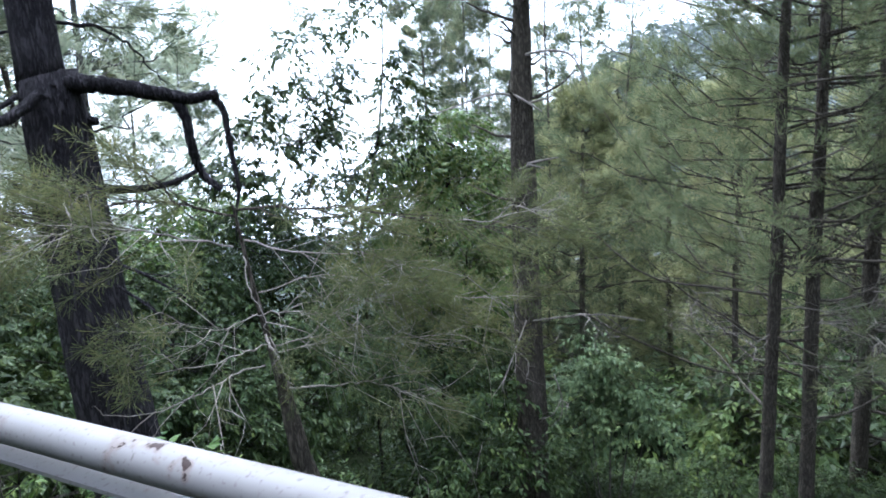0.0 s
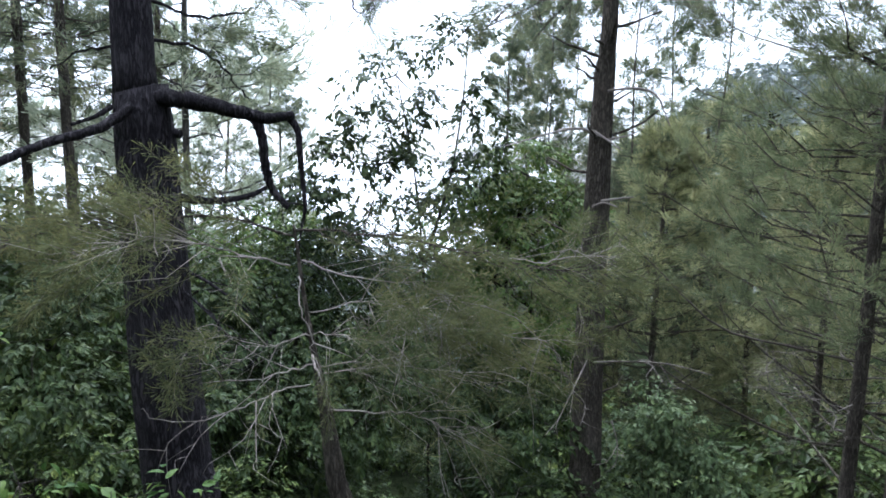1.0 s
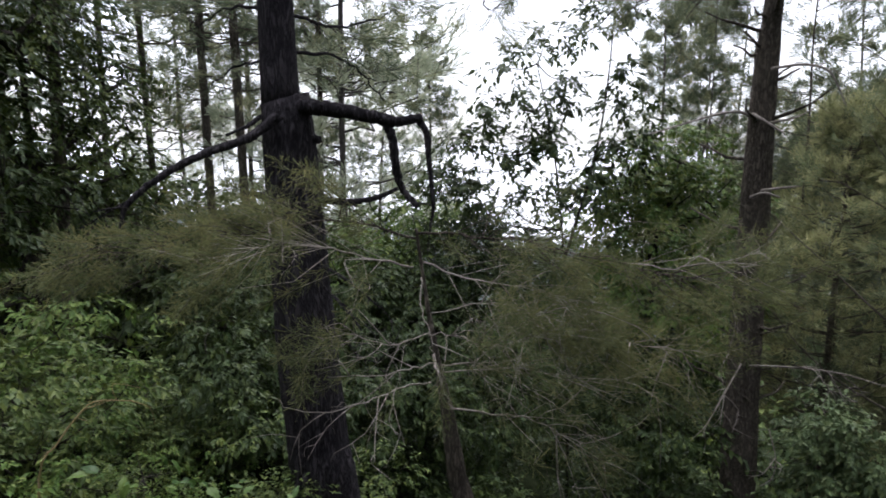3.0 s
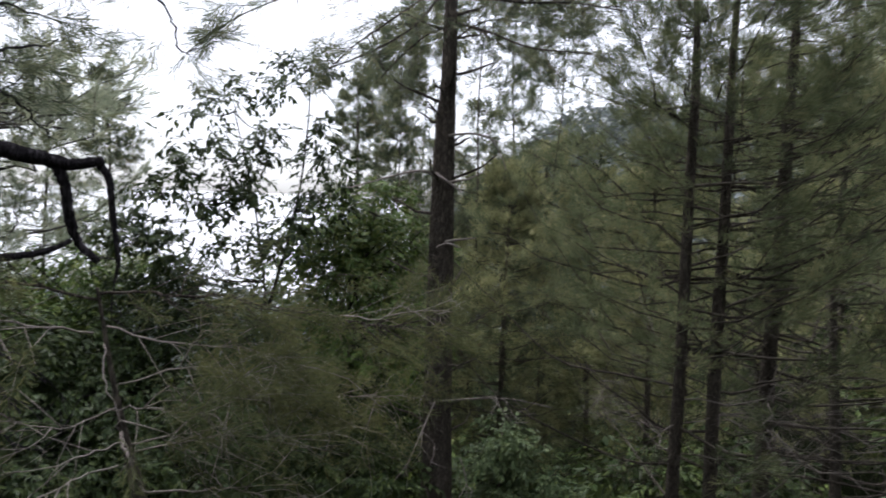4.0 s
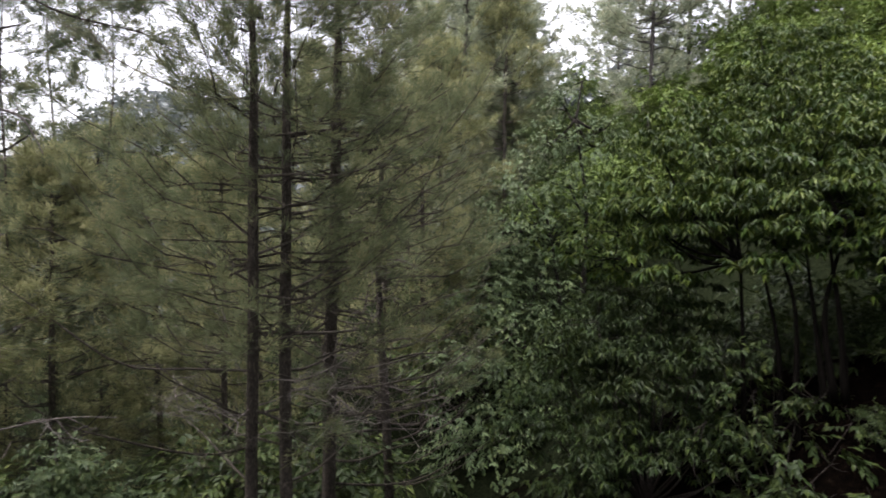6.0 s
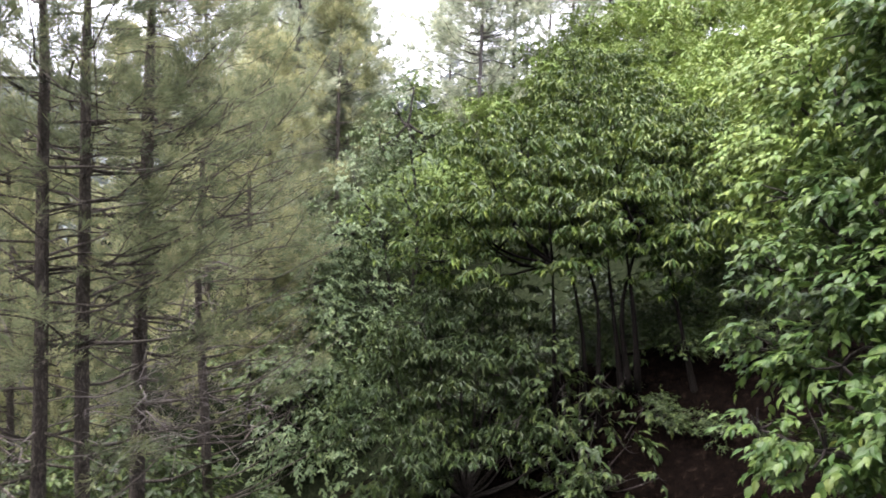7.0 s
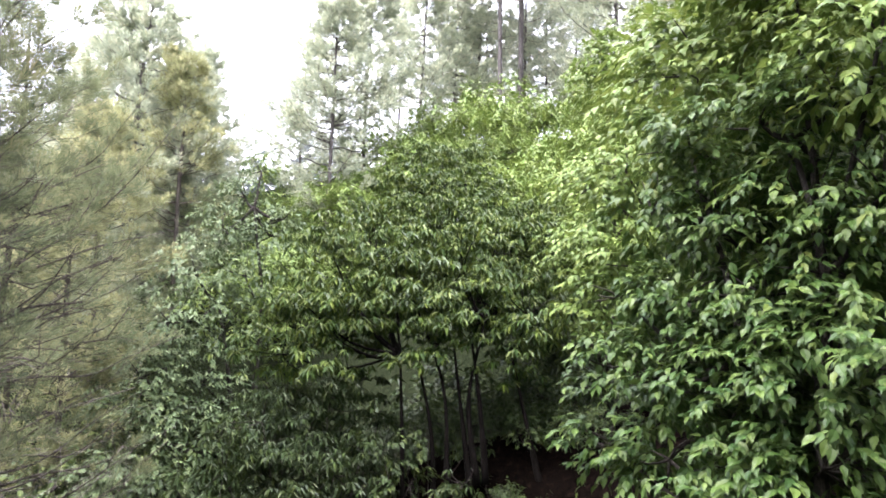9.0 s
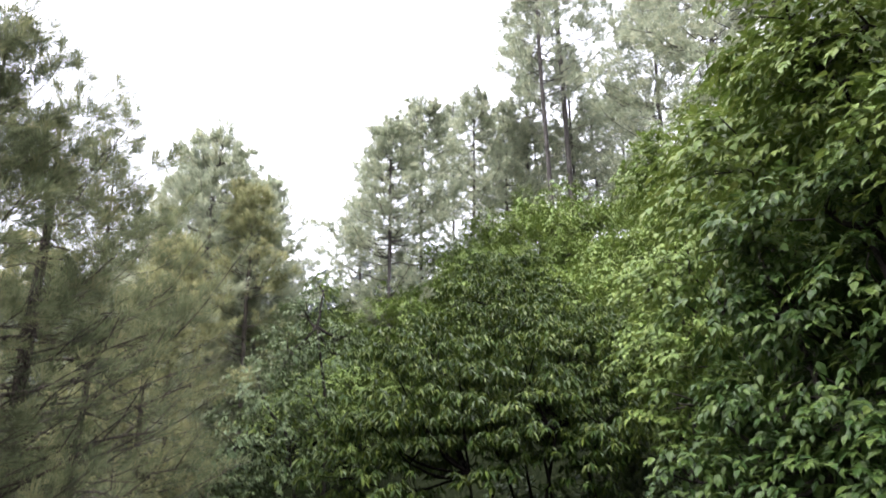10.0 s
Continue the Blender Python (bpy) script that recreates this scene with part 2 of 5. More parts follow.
class Soup:
    """Triangles gathered piece by piece."""

    def __init__(self):
        self.v, self.f, self.n = [], [], 0

    def add(self, v, f):
        self.v.append(np.asarray(v, float).reshape(-1, 3))
        self.f.append(np.asarray(f, int).reshape(-1, 3) + self.n)
        self.n += len(self.v[-1])

    def tube(self, pts, radii, sides=6, lumps=0.0, rng=None):
        p = np.asarray(pts, float)
        k = len(p)
        r = np.interp(np.linspace(0, 1, k), np.linspace(0, 1, len(radii)), radii)
        t = unit(np.gradient(p, axis=0))
        ref = np.array([1.0, 0, 0]) if abs(t[0][0]) < 0.8 else np.array([0, 1.0, 0])
        u = unit(np.cross(t, ref))
        w = np.cross(t, u)
        a = np.linspace(0, 2 * np.pi, sides, endpoint=False)
        ring = r[:, None] * np.ones(sides)
        if lumps and rng is not None:
            ring = ring * (1 + lumps * rng.normal(size=ring.shape))
        v = p[:, None] + ring[..., None] * (np.cos(a)[None, :, None] * u[:, None] + np.sin(a)[None, :, None] * w[:, None])
        i = np.arange(k - 1)[:, None] * sides
        j = np.arange(sides)[None]
        q = np.stack([i + j, i + (j + 1) % sides, i + sides + (j + 1) % sides, i + sides + j], -1).reshape(-1, 4)
        tri = [q[:, [0, 1, 2]], q[:, [0, 2, 3]]]
        caps = [[0, c + 1, c] for c in range(1, sides - 1)] + [[(k - 1) * sides, (k - 1) * sides + c, (k - 1) * sides + c + 1] for c in range(1, sides - 1)]
        self.add(v.reshape(-1, 3), np.concatenate(tri + [np.array(caps).reshape(-1, 3)]))

    def leaves(self, pos, along, normal, size, shape):
        pos, size = np.asarray(pos, float), np.asarray(size, float)
        if not len(pos):
            return
        d = unit(along)
        n = np.asarray(normal, float)
        n = unit(n - (n * d).sum(-1, keepdims=True) * d)
        y = np.cross(n, d)
        tv, tf = shape
        v = pos[:, None] + size[:, None, None] * (tv[None, :, :1] * d[:, None] + tv[None, :, 1:2] * y[:, None] + tv[None, :, 2:] * n[:, None])
        f = tf[None] + (np.arange(len(pos)) * len(tv))[:, None, None]
        self.add(v, f)

    def needles(self, rng, pos, axis, count, length, width, spread=0.75, sag=0.15):
        """Brushes of needles: all the needles of a brush share its foot."""
        pos = np.asarray(pos, float)
        if not len(pos):
            return
        k = len(pos)
        ax = unit(axis)[:, None]
        d = unit(ax + spread * rng.normal(size=(k, count, 3)) + [0, 0, -sag])
        w = unit(np.cross(d, rng.normal(size=d.shape))) * width / 2
        L = length * rng.uniform(0.7, 1.15, (k, count, 1)) * rng.uniform(0.75, 1.2, (k, 1, 1))
        tip = pos[:, None] + d * L
        v = np.concatenate([pos[:, None], tip - w, tip + w], 1)
        j = np.arange(count)
        f = np.stack([np.zeros(count, int), 1 + j, 1 + count + j], -1)
        self.add(v, f[None] + (np.arange(k) * (1 + 2 * count))[:, None, None])

    def mesh(self, name, mat, base=(0, 0, 0), smooth=True):
        me = bpy.data.meshes.new(name)
        v = np.concatenate(self.v) - np.asarray(base, float)
        f = np.concatenate(self.f)
        me.vertices.add(len(v))
        me.vertices.foreach_set("co", v.astype(np.float32).ravel())
        me.loops.add(len(f) * 3)
        me.loops.foreach_set("vertex_index", f.astype(np.int32).ravel())
        me.polygons.add(len(f))
        me.polygons.foreach_set("loop_start", np.arange(0, len(f) * 3, 3, dtype=np.int32))
        me.polygons.foreach_set("use_smooth", np.full(len(f), smooth))
        me.update(calc_edges=True)
        me.materials.append(mat)
        return me


LEAF_SHAPE = (np.array([[0, 0, 0], [0.12, 0.15, 0.03], [0.12, -0.15, 0.03], [0.36, 0.26, 0.05], [0.36, -0.26, 0.05], [0.42, 0, -0.01], [0.64, 0.18, 0.0], [0.64, -0.18, 0.0], [0.84, 0.06, -0.11], [0.84, -0.06, -0.11], [1.0, 0, -0.24]]),
              np.array([[0, 5, 1], [0, 2, 5], [1, 5, 3], [2, 4, 5], [3, 5, 6], [4, 7, 5], [5, 8, 6], [5, 7, 9], [5, 9, 8], [8, 9, 10]]))
LEAF_LANCE = (np.array([[0, 0, 0], [0.4, 0.15, 0.04], [0.4, -0.15, 0.04], [1.0, 0, -0.2]]), np.array([[0, 3, 1], [0, 2, 3]]))
LEAF_SMALL = (np.array([[0, 0, 0], [0.42, 0.25, 0.05], [0.42, -0.25, 0.05], [1.0, 0, -0.14]]), np.array([[0, 3, 1], [0, 2, 3]]))


def part(name, soup, mat, parent, label="", kind="", smooth=True):
    """Links gathered triangles, given in the world's metres, as one mesh under its thing."""
    base = parent.matrix_world.translation if parent.parent is None else parent.parent.location + parent.location
    ob = new(name, soup.mesh(name, mat, base, smooth))
    ob.parent = parent
    return tagged(ob, label, kind=kind)


def thing(name, base, label, category, group=""):
    ob = new(name)
    ob.location = base
    ob.empty_display_size = 0.2
    bpy.context.view_layer.update()
    return tagged(ob, label, category, group)


def smooth_line(pts, k):
    """A rounded line through the points, resampled to k points."""
    p = np.asarray(pts, float)
    if len(p) < 3:
        return p[0] + (p[-1] - p[0]) * np.linspace(0, 1, k)[:, None]
    out = []
    ext = np.vstack([2 * p[0] - p[1], p, 2 * p[-1] - p[-2]])
    for t in np.linspace(0, len(p) - 1 - 1e-6, k):
        i, u = int(t), t - int(t)
        a, b, c, d = ext[i:i + 4]
        out.append(0.5 * (2 * b + (c - a) * u + (2 * a - 5 * b + 4 * c - d) * u * u + (3 * b - a - 3 * c + d) * u ** 3))
    return np.array(out)


# ---- ground ----
RAIL_O, RAIL_D = np.array((-0.17, 0.32, 1.19)), np.array((-0.827, 0.562, 0.007))
OUT = unit(np.array([-RAIL_D[1], RAIL_D[0]]) * -1.0)
if OUT[1] < 0:
    OUT = -OUT


def softmax(a, b, k):
    return np.logaddexp(a / k, b / k) * k


def ground_z(x, y):
    """Height of the ground: the road's edge, the slope down into the ravine, the hillside and far ridge, plus unseen
    light-blocking banks.
    """
    x, y = np.asarray(x, float), np.asarray(y, float)
    d = (x - RAIL_O[0]) * OUT[0] + (y - RAIL_O[1]) * OUT[1]
    down = -0.15 - 0.42 * np.clip(d, 0, 13) - 0.12 * np.clip(d - 13, 0, 60)
    down = np.where(d < 0.0, -0.15 * np.clip(d + 1, 0, 1), down)
    # unseen bank behind the road, added to hold back light from that side
    down = np.where(d < -3.2, np.clip((-3.2 - d) * 1.5, 0, 9.5), down)
    far = np.clip((np.hypot(x, y) - 7) / 5, 0, 1)
    hill = -2.5 + 0.62 * (x - 9) - 0.38 * np.clip(y, -20, 60) + 3.74 * (1 - far * far * (3 - 2 * far))
    # steeper rise hidden on the right, added to block sky light
    hill = hill + 0.8 * np.clip(-y - 3, 0, 7)
    hill = np.where(hill > 9, 9 + (hill - 9) * 0.3, hill)
    z = softmax(down, np.where(x > 2, hill, -60), 0.5)
    r, az = np.hypot(x, y), np.degrees(np.arctan2(x, y))
    ridge = np.interp(az, [14, 18, 22, 26, 34, 48, 60, 75], [0, 0.03, 0.095, 0.125, 0.12, 0.09, 0.05, 0]) * 165
    up = np.clip((r - 55) / 110, 0, 1)
    z = z * (1 - up) + (ridge - 14 * (ridge < 1)) * up * up * (3 - 2 * up)
    z = z + 0.12 * np.sin(1.3 * x + 0.7 * y) * np.sin(0.9 * y - 0.4 * x) * np.clip(d, 0, 1)
    return z


def build_ground():
    ring = np.concatenate([[0.0], np.geomspace(0.4, 420, 120), [800, 1600, 3000]])
    az = np.linspace(0, 2 * np.pi, 200, endpoint=False)
    x, y = ring[:, None] * np.sin(az), ring[:, None] * np.cos(az)
    v = np.stack([x, y, ground_z(x, y)], -1).reshape(-1, 3)
    k = len(az)
    i, j = np.arange(len(ring) - 1)[:, None] * k, np.arange(k)[None]
    q = np.stack([i + j, i + (j + 1) % k, i + k + (j + 1) % k, i + k + j], -1).reshape(-1, 4)
    s = Soup()
    s.add(v, np.concatenate([q[:, [0, 2, 1]], q[:, [0, 3, 2]]]))
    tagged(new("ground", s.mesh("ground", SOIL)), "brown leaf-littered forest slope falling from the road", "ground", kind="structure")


build_ground()


def build_mist_glow():
    """Glowing sheet that stands in for pale valley mist far beyond the trees below the road."""
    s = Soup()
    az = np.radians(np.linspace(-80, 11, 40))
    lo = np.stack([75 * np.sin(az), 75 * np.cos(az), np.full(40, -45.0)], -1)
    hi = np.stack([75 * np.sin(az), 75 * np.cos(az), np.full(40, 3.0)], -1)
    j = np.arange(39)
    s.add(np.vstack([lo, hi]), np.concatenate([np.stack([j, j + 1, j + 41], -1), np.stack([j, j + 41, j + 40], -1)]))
    tagged(new("backdrop", s.mesh("backdrop", glow_material("glowing_mist_sheet", (0.86, 0.88, 0.92), 0.98))), "glowing pale sheet in place of mist in the far valley", "backdrop", kind="structure")


build_mist_glow()


# ---- guard rail ----
def build_rail():
    end, far = RAIL_O - RAIL_D * 0.36, RAIL_O + RAIL_D * 9.0
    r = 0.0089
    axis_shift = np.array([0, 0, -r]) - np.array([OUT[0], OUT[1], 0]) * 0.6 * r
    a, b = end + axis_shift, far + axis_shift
    base = np.array([a[0], a[1], ground_z(a[0], a[1])])
    t = thing("guard_rail", base, "white painted steel pipe guard rail with rust spots", "guard rail")
    s = Soup()
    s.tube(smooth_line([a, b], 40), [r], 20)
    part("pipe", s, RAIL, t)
    # flat strip hung a little below and towards the road
    side = -np.array([OUT[0], OUT[1], 0])
    s = Soup()
    p = smooth_line([a, b], 12) - side * 0.003 + np.array([0, 0, -0.0155])
    v = np.concatenate([p + side * 0.006 + [0, 0, -0.002], p - side * 0.006 + [0, 0, 0.001], p - side * 0.006 - [0, 0, 0.001], p + side * 0.006 - [0, 0, 0.004]])
    f = []
    for c in range(4):
        d = (c + 1) % 4
        for i in range(11):
            f += [[c * 12 + i, d * 12 + i, d * 12 + i + 1], [c * 12 + i, d * 12 + i + 1, c * 12 + i + 1]]
    s.add(v, f)
    part("lower_strip", s, RAIL, t, smooth=False)
    for k in (0.004, 0.25, 0.5, 0.75, 0.99):
        q = a + (b - a) * k
        s = Soup()
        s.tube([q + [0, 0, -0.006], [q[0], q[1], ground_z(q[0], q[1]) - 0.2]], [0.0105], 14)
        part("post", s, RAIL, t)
    for k in (0.058, 0.36, 0.66):
        q = a + (b - a) * k
        s = Soup()
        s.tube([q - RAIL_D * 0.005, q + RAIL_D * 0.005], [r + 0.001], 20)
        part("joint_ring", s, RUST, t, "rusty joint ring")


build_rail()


# ---- pines ----
def limb_line(rng, start, az, length, rise, lift, k=7):
    """A limb that leaves the trunk and lifts towards its tip."""
    u = np.linspace(0, 1, k)
    out = np.array([math.sin(az), math.cos(az)])
    side = np.array([out[1], -out[0]]) * rng.normal() * 0.12
    p = np.zeros((k, 3))
    p[:, :2] = np.outer(u * length, out) + np.outer(u * u * length, side)
    p[:, 2] = length * (rise * u + lift * u * u)
    p[1:] += rng.normal(size=(k - 1, 3)) * length * 0.028
    return p + np.asarray(start)


def clothe(rng, line, wood, green, radius, density, tuft, needle, bare=0.35, reach=0.4, width=0.004, wood_sides=3):
    """Side twigs with needle tufts along the outer part of a limb."""
    length = np.linalg.norm(np.diff(line, axis=0), axis=1).sum()
    tang = unit(np.gradient(line, axis=0))
    n = max(9, int(length * density))
    pos, axis = [], []
    for u in rng.uniform(bare, 1, n):
        i = u * (len(line) - 1)
        a = line[int(i)] + (line[min(int(i) + 1, len(line) - 1)] - line[int(i)]) * (i - int(i))
        t = tang[int(i)]
        side = unit(np.cross(t, [0, 0, 1])) * rng.choice([-1, 1])
        d = unit(t * 0.75 + side * rng.uniform(0.3, 1.0) + np.array([0, 0, rng.uniform(-0.5, 0.6)]))
        L = reach * rng.uniform(0.5, 1.2) * (1.15 - 0.6 * u)
        e = a + d * L + np.array([0, 0, -0.08 * L])
        if wood is not None:
            wood.tube([a, (a + e) / 2 + rng.normal(size=3) * 0.07 * L, e], [radius * 0.2, radius * 0.08], wood_sides)
        for v in np.linspace(0.5, 1, tuft):
            pos.append(a + (e - a) * v)
            axis.append(d)
    pos.append(line[-1])
    axis.append(tang[-1])
    return pos, axis


def dead_twigs(rng, soup, line, radius, density, reach, depth=2, droop=0.1):
    """Bare forking twigs along a line."""
    length = np.linalg.norm(np.diff(line, axis=0), axis=1).sum()
    tang = unit(np.gradient(line, axis=0))
    for u in rng.uniform(0.15, 1, max(2, int(length * density))):
        i = u * (len(line) - 1)
        a = line[int(i)] + (line[min(int(i) + 1, len(line) - 1)] - line[int(i)]) * (i - int(i))
        d = unit(tang[int(i)] * 0.8 + rng.normal(size=3) * 0.5 + [0, 0, -droop])
        L = reach * rng.uniform(0.35, 1.0)
        bend = rng.normal(size=3) * 0.2 * L
        sub = smooth_line([a, a + d * L * 0.5 + bend, a + d * L + [0, 0, -droop * L]], 5)
        soup.tube(sub, [radius, radius * 0.4], 4)
        if depth > 1:
            dead_twigs(rng, soup, sub, radius * 0.6, density * 1.2, reach * 0.5, depth - 1, droop)


def pine(seed, trunk, radii, height, label, bark=BARK_BROWN, needles=NEEDLE, first=0.2, crown=0.4, limbs=40, spread=2.2, density=10, tuft=4,
         count=9, length=0.11, width=0.0045, rise=-0.05, lift=0.25, sag=0.15, bare_from=0.45, slim=1.0, upper=1.0, split=True, sides=12, dead=True, group="", name="pine_tree", dead_reach=0.5, stubs=0, brush=0.5):
    """A pine: trunk line given from the ground up and carried on to its height, whorled limbs, bare below and needled above."""
    rng = np.random.default_rng(seed)
    line = np.asarray(trunk, float)
    way = unit(line[-1] - line[0])
    if way[2] < 0:
        line, way = line[::-1], -way
    gz = float(ground_z(line[0][0], line[0][1]))
    foot = line[0] + way * (gz - 0.15 - line[0][2]) / way[2]
    top = foot + unit(way + [0, 0, 1.2]) * height
    line = smooth_line(np.vstack([foot, line, (line[-1] + top) / 2 + rng.normal(size=3) * [0.06, 0.06, 0], top]), 34)
    base = (foot[0], foot[1], gz)
    t = thing(name, base, label, "tree", group)
    z = (line[:, 2] - gz) / (line[-1, 2] - gz)
    s = Soup()
    s.tube(line, radii, sides, 0.035, rng)
    part("trunk", s, bark, t)
    green, wood, bare = Soup(), Soup(), Soup()
    pos, axis = [], []

    def on_trunk(h):
        return np.array([np.interp(h, z, line[:, c]) for c in range(3)])

    heights = np.sort(first + (0.99 - first) * rng.uniform(0, 1, limbs) ** 0.85)
    heights = np.concatenate([heights, rng.uniform(0.8, 0.995, limbs // 4)])
    for h in heights:
        a = on_trunk(h)
        r = np.interp(h, z, np.interp(np.linspace(0, 1, 34), np.linspace(0, 1, len(radii)), radii))
        az = rng.uniform(0, 2 * np.pi)
        live = h > crown * rng.uniform(0.75, 1.15)
        shape = min(1.0, 0.55 + (h - first) * 1.6) * (1.04 - max(0.0, (h - 0.45)) * 1.5)
        L = max(0.42, spread * shape * rng.uniform(0.65, 1.1))
        ln = limb_line(rng, a, az, L, rise * rng.uniform(0.3, 1.7) + 0.5 * max(0, h - 0.6), lift * rng.uniform(0.5, 1.3))
        lr = min(r * 0.42, slim * (0.006 + 0.008 * L) * (1.0 if live else 0.7))
        b = Soup() if split else wood
        b.tube(ln, [lr, lr * 0.3], 6 if split else 4)
        if live:
            p, q = clothe(rng, ln, b if split else None, green, lr, density * (upper if h > 0.63 else 1.0), tuft, length, 0.25 if h > crown * 1.3 else bare_from, 0.18 + 0.2 * L)
            if not split:
                pos += p
                axis += q
        elif dead:
            dead_twigs(rng, b, ln, 0.0035, 5, dead_reach, 2 if split else 1)
        if split:
            pale = not live and rng.random() < 0.45
            limb = part("branch", b, TWIG_GREY if pale else bark, t, "bare weathered branch" if pale else "")
            if live:
                g = Soup()
                g.needles(rng, p, q, count, length, width, brush, sag)
                part("needles", g, needles, limb, kind="stuff", smooth=False)
    for _ in range(stubs):
        a = on_trunk(rng.uniform(0.12, crown))
        az = rng.uniform(0, 2 * np.pi)
        bare.tube(limb_line(rng, a, az, rng.uniform(0.2, 0.6), 0.05, 0.3, 5), [0.018, 0.006], 6)
    if wood.n:
        part("branch", wood, bark, t, kind="stuff")
    if bare.n:
        part("stub", bare, bark, t, "short broken branch stubs", kind="stuff")
    if pos:
        green.needles(rng, pos, axis, count, length, width, brush, sag)
        part("crown", green, needles, t, kind="stuff", smooth=False)
    return t


# the large old pine beside the rail
def big_pine():
    t = pine(11, [(-1.09, 2.93, -0.28), (-1.12, 2.92, -0.03), (-1.16, 2.90, 0.56), (-1.19, 2.89, 1.12), (-1.21, 2.87, 1.66), (-1.25, 2.86, 2.18)], [0.205, 0.165, 0.15, 0.135, 0.11, 0.05, 0.02], 15, "large old pine with dark fissured bark and broken limbs",
             BARK_DARK, NEEDLE, first=0.36, crown=0.36, limbs=50, spread=2.2, density=11, tuft=4, count=18, sides=20, width=0.0042)
    rng = np.random.default_rng(5)

    def bough(pts, radii, label="", twigs=0, mat=BARK_DARK, reach=0.35):
        s = Soup()
        ln = smooth_line(pts, 6 * len(pts))
        ln[1:] += rng.normal(size=ln[1:].shape) * 0.12 * radii[-1]
        s.tube(ln, radii, 10, 0.06, rng)
        if twigs:
            dead_twigs(rng, s, ln, 0.004, twigs, reach, 2)
        part("branch", s, mat, t, label)

    pos, axis = [], []

    def live_bough(pts, r):
        s = Soup()
        ln = smooth_line(pts, 5 * len(pts))
        ln[1:] += rng.normal(size=ln[1:].shape) * 0.006
        s.tube(ln, [r, r * 0.35], 6, 0.05, rng)
        p, q = clothe(rng, ln, s, None, r, 20, 5, 0.1, 0.15, 0.42)
        pos.extend(p)
        axis.extend(q)
        part("branch", s, BARK_DARK, t)

    live_bough([(-1.21, 2.88, 2.08), (-1.06, 3.05, 2.05), (-0.93, 3.20, 2.09), (-0.82, 3.34, 2.17)], 0.009)
    live_bough([(-1.18, 2.89, 1.90), (-1.07, 3.15, 1.92), (-1.00, 3.39, 1.84), (-0.95, 3.51, 1.73)], 0.009)
    live_bough([(-1.26, 2.85, 2.10), (-1.54, 2.93, 2.12), (-1.81, 3.00, 2.04)], 0.009)
    live_bough([(-1.24, 2.86, 1.87), (-1.50, 2.95, 1.86), (-1.73, 3.05, 1.78)], 0.008)
    live_bough([(-1.16, 2.90, 2.15), (-0.93, 2.89, 2.18), (-0.68, 2.86, 2.12)], 0.008)
    live_bough([(-0.54, 3.61, 2.56), (-0.41, 3.53, 2.35), (-0.35, 3.44, 2.18), (-0.27, 3.45, 2.20)], 0.008)
    g = Soup()
    g.needles(rng, pos, axis, 18, 0.085, 0.0034, 0.6)
    part("bough_foliage", g, NEEDLE, t, kind="stuff", smooth=False)
    bough([(-1.23, 2.87, 1.69), (-1.09, 2.82, 1.65), (-0.93, 2.83, 1.63), (-0.78, 2.88, 1.60), (-0.68, 2.91, 1.58), (-0.57, 2.94, 1.60)], [0.045, 0.036, 0.028, 0.02], "thick broken dead limb")
    bough([(-0.73, 2.90, 1.58), (-0.70, 2.91, 1.49), (-0.69, 2.93, 1.36), (-0.67, 2.97, 1.26), (-0.60, 2.99, 1.18)], [0.022, 0.02, 0.014])
    bough([(-0.59, 2.94, 1.59), (-0.55, 2.95, 1.53), (-0.54, 2.95, 1.43), (-0.53, 2.96, 1.31), (-0.52, 2.97, 1.18), (-0.54, 2.99, 1.09)], [0.016, 0.013, 0.006], "", 5)
    bough([(-1.15, 2.91, 1.23), (-0.98, 2.86, 1.21), (-0.87, 2.85, 1.21), (-0.77, 2.89, 1.23), (-0.68, 2.92, 1.27)], [0.02, 0.015, 0.009], "", 4)
    bough([(-1.21, 2.76, 1.60), (-1.27, 2.62, 1.50), (-1.38, 2.50, 1.44), (-1.46, 2.39, 1.38), (-1.57, 2.31, 1.29), (-1.63, 2.26, 1.21), (-1.65, 2.25, 1.12)], [0.022, 0.018, 0.013, 0.009], "long drooping dead limb", 4)
    bough([(-1.30, 2.78, 1.60), (-1.33, 2.70, 1.55), (-1.41, 2.66, 1.51)], [0.012, 0.006])
    bough([(-1.15, 2.90, 1.50), (-1.09, 2.88, 1.50), (-1.05, 2.86, 1.50)], [0.022, 0.018], "short broken stub")
    bough([(-1.31, 2.82, 1.23), (-1.32, 2.76, 1.24), (-1.33, 2.72, 1.26)], [0.018, 0.01], "short broken stub")
    bough([(-1.06, 2.84, 0.91), (-0.93, 2.83, 0.85), (-0.79, 2.83, 0.75), (-0.75, 2.84, 0.71)], [0.009, 0.003], "", 7)
    bough([(-1.04, 2.84, 0.80), (-0.92, 2.84, 0.70), (-0.83, 2.81, 0.60)], [0.007, 0.003], "", 7)
    bough([(-1.02, 2.85, 0.58), (-0.91, 2.84, 0.52), (-0.86, 2.86, 0.43)], [0.007, 0.003], "", 6)


big_pine()


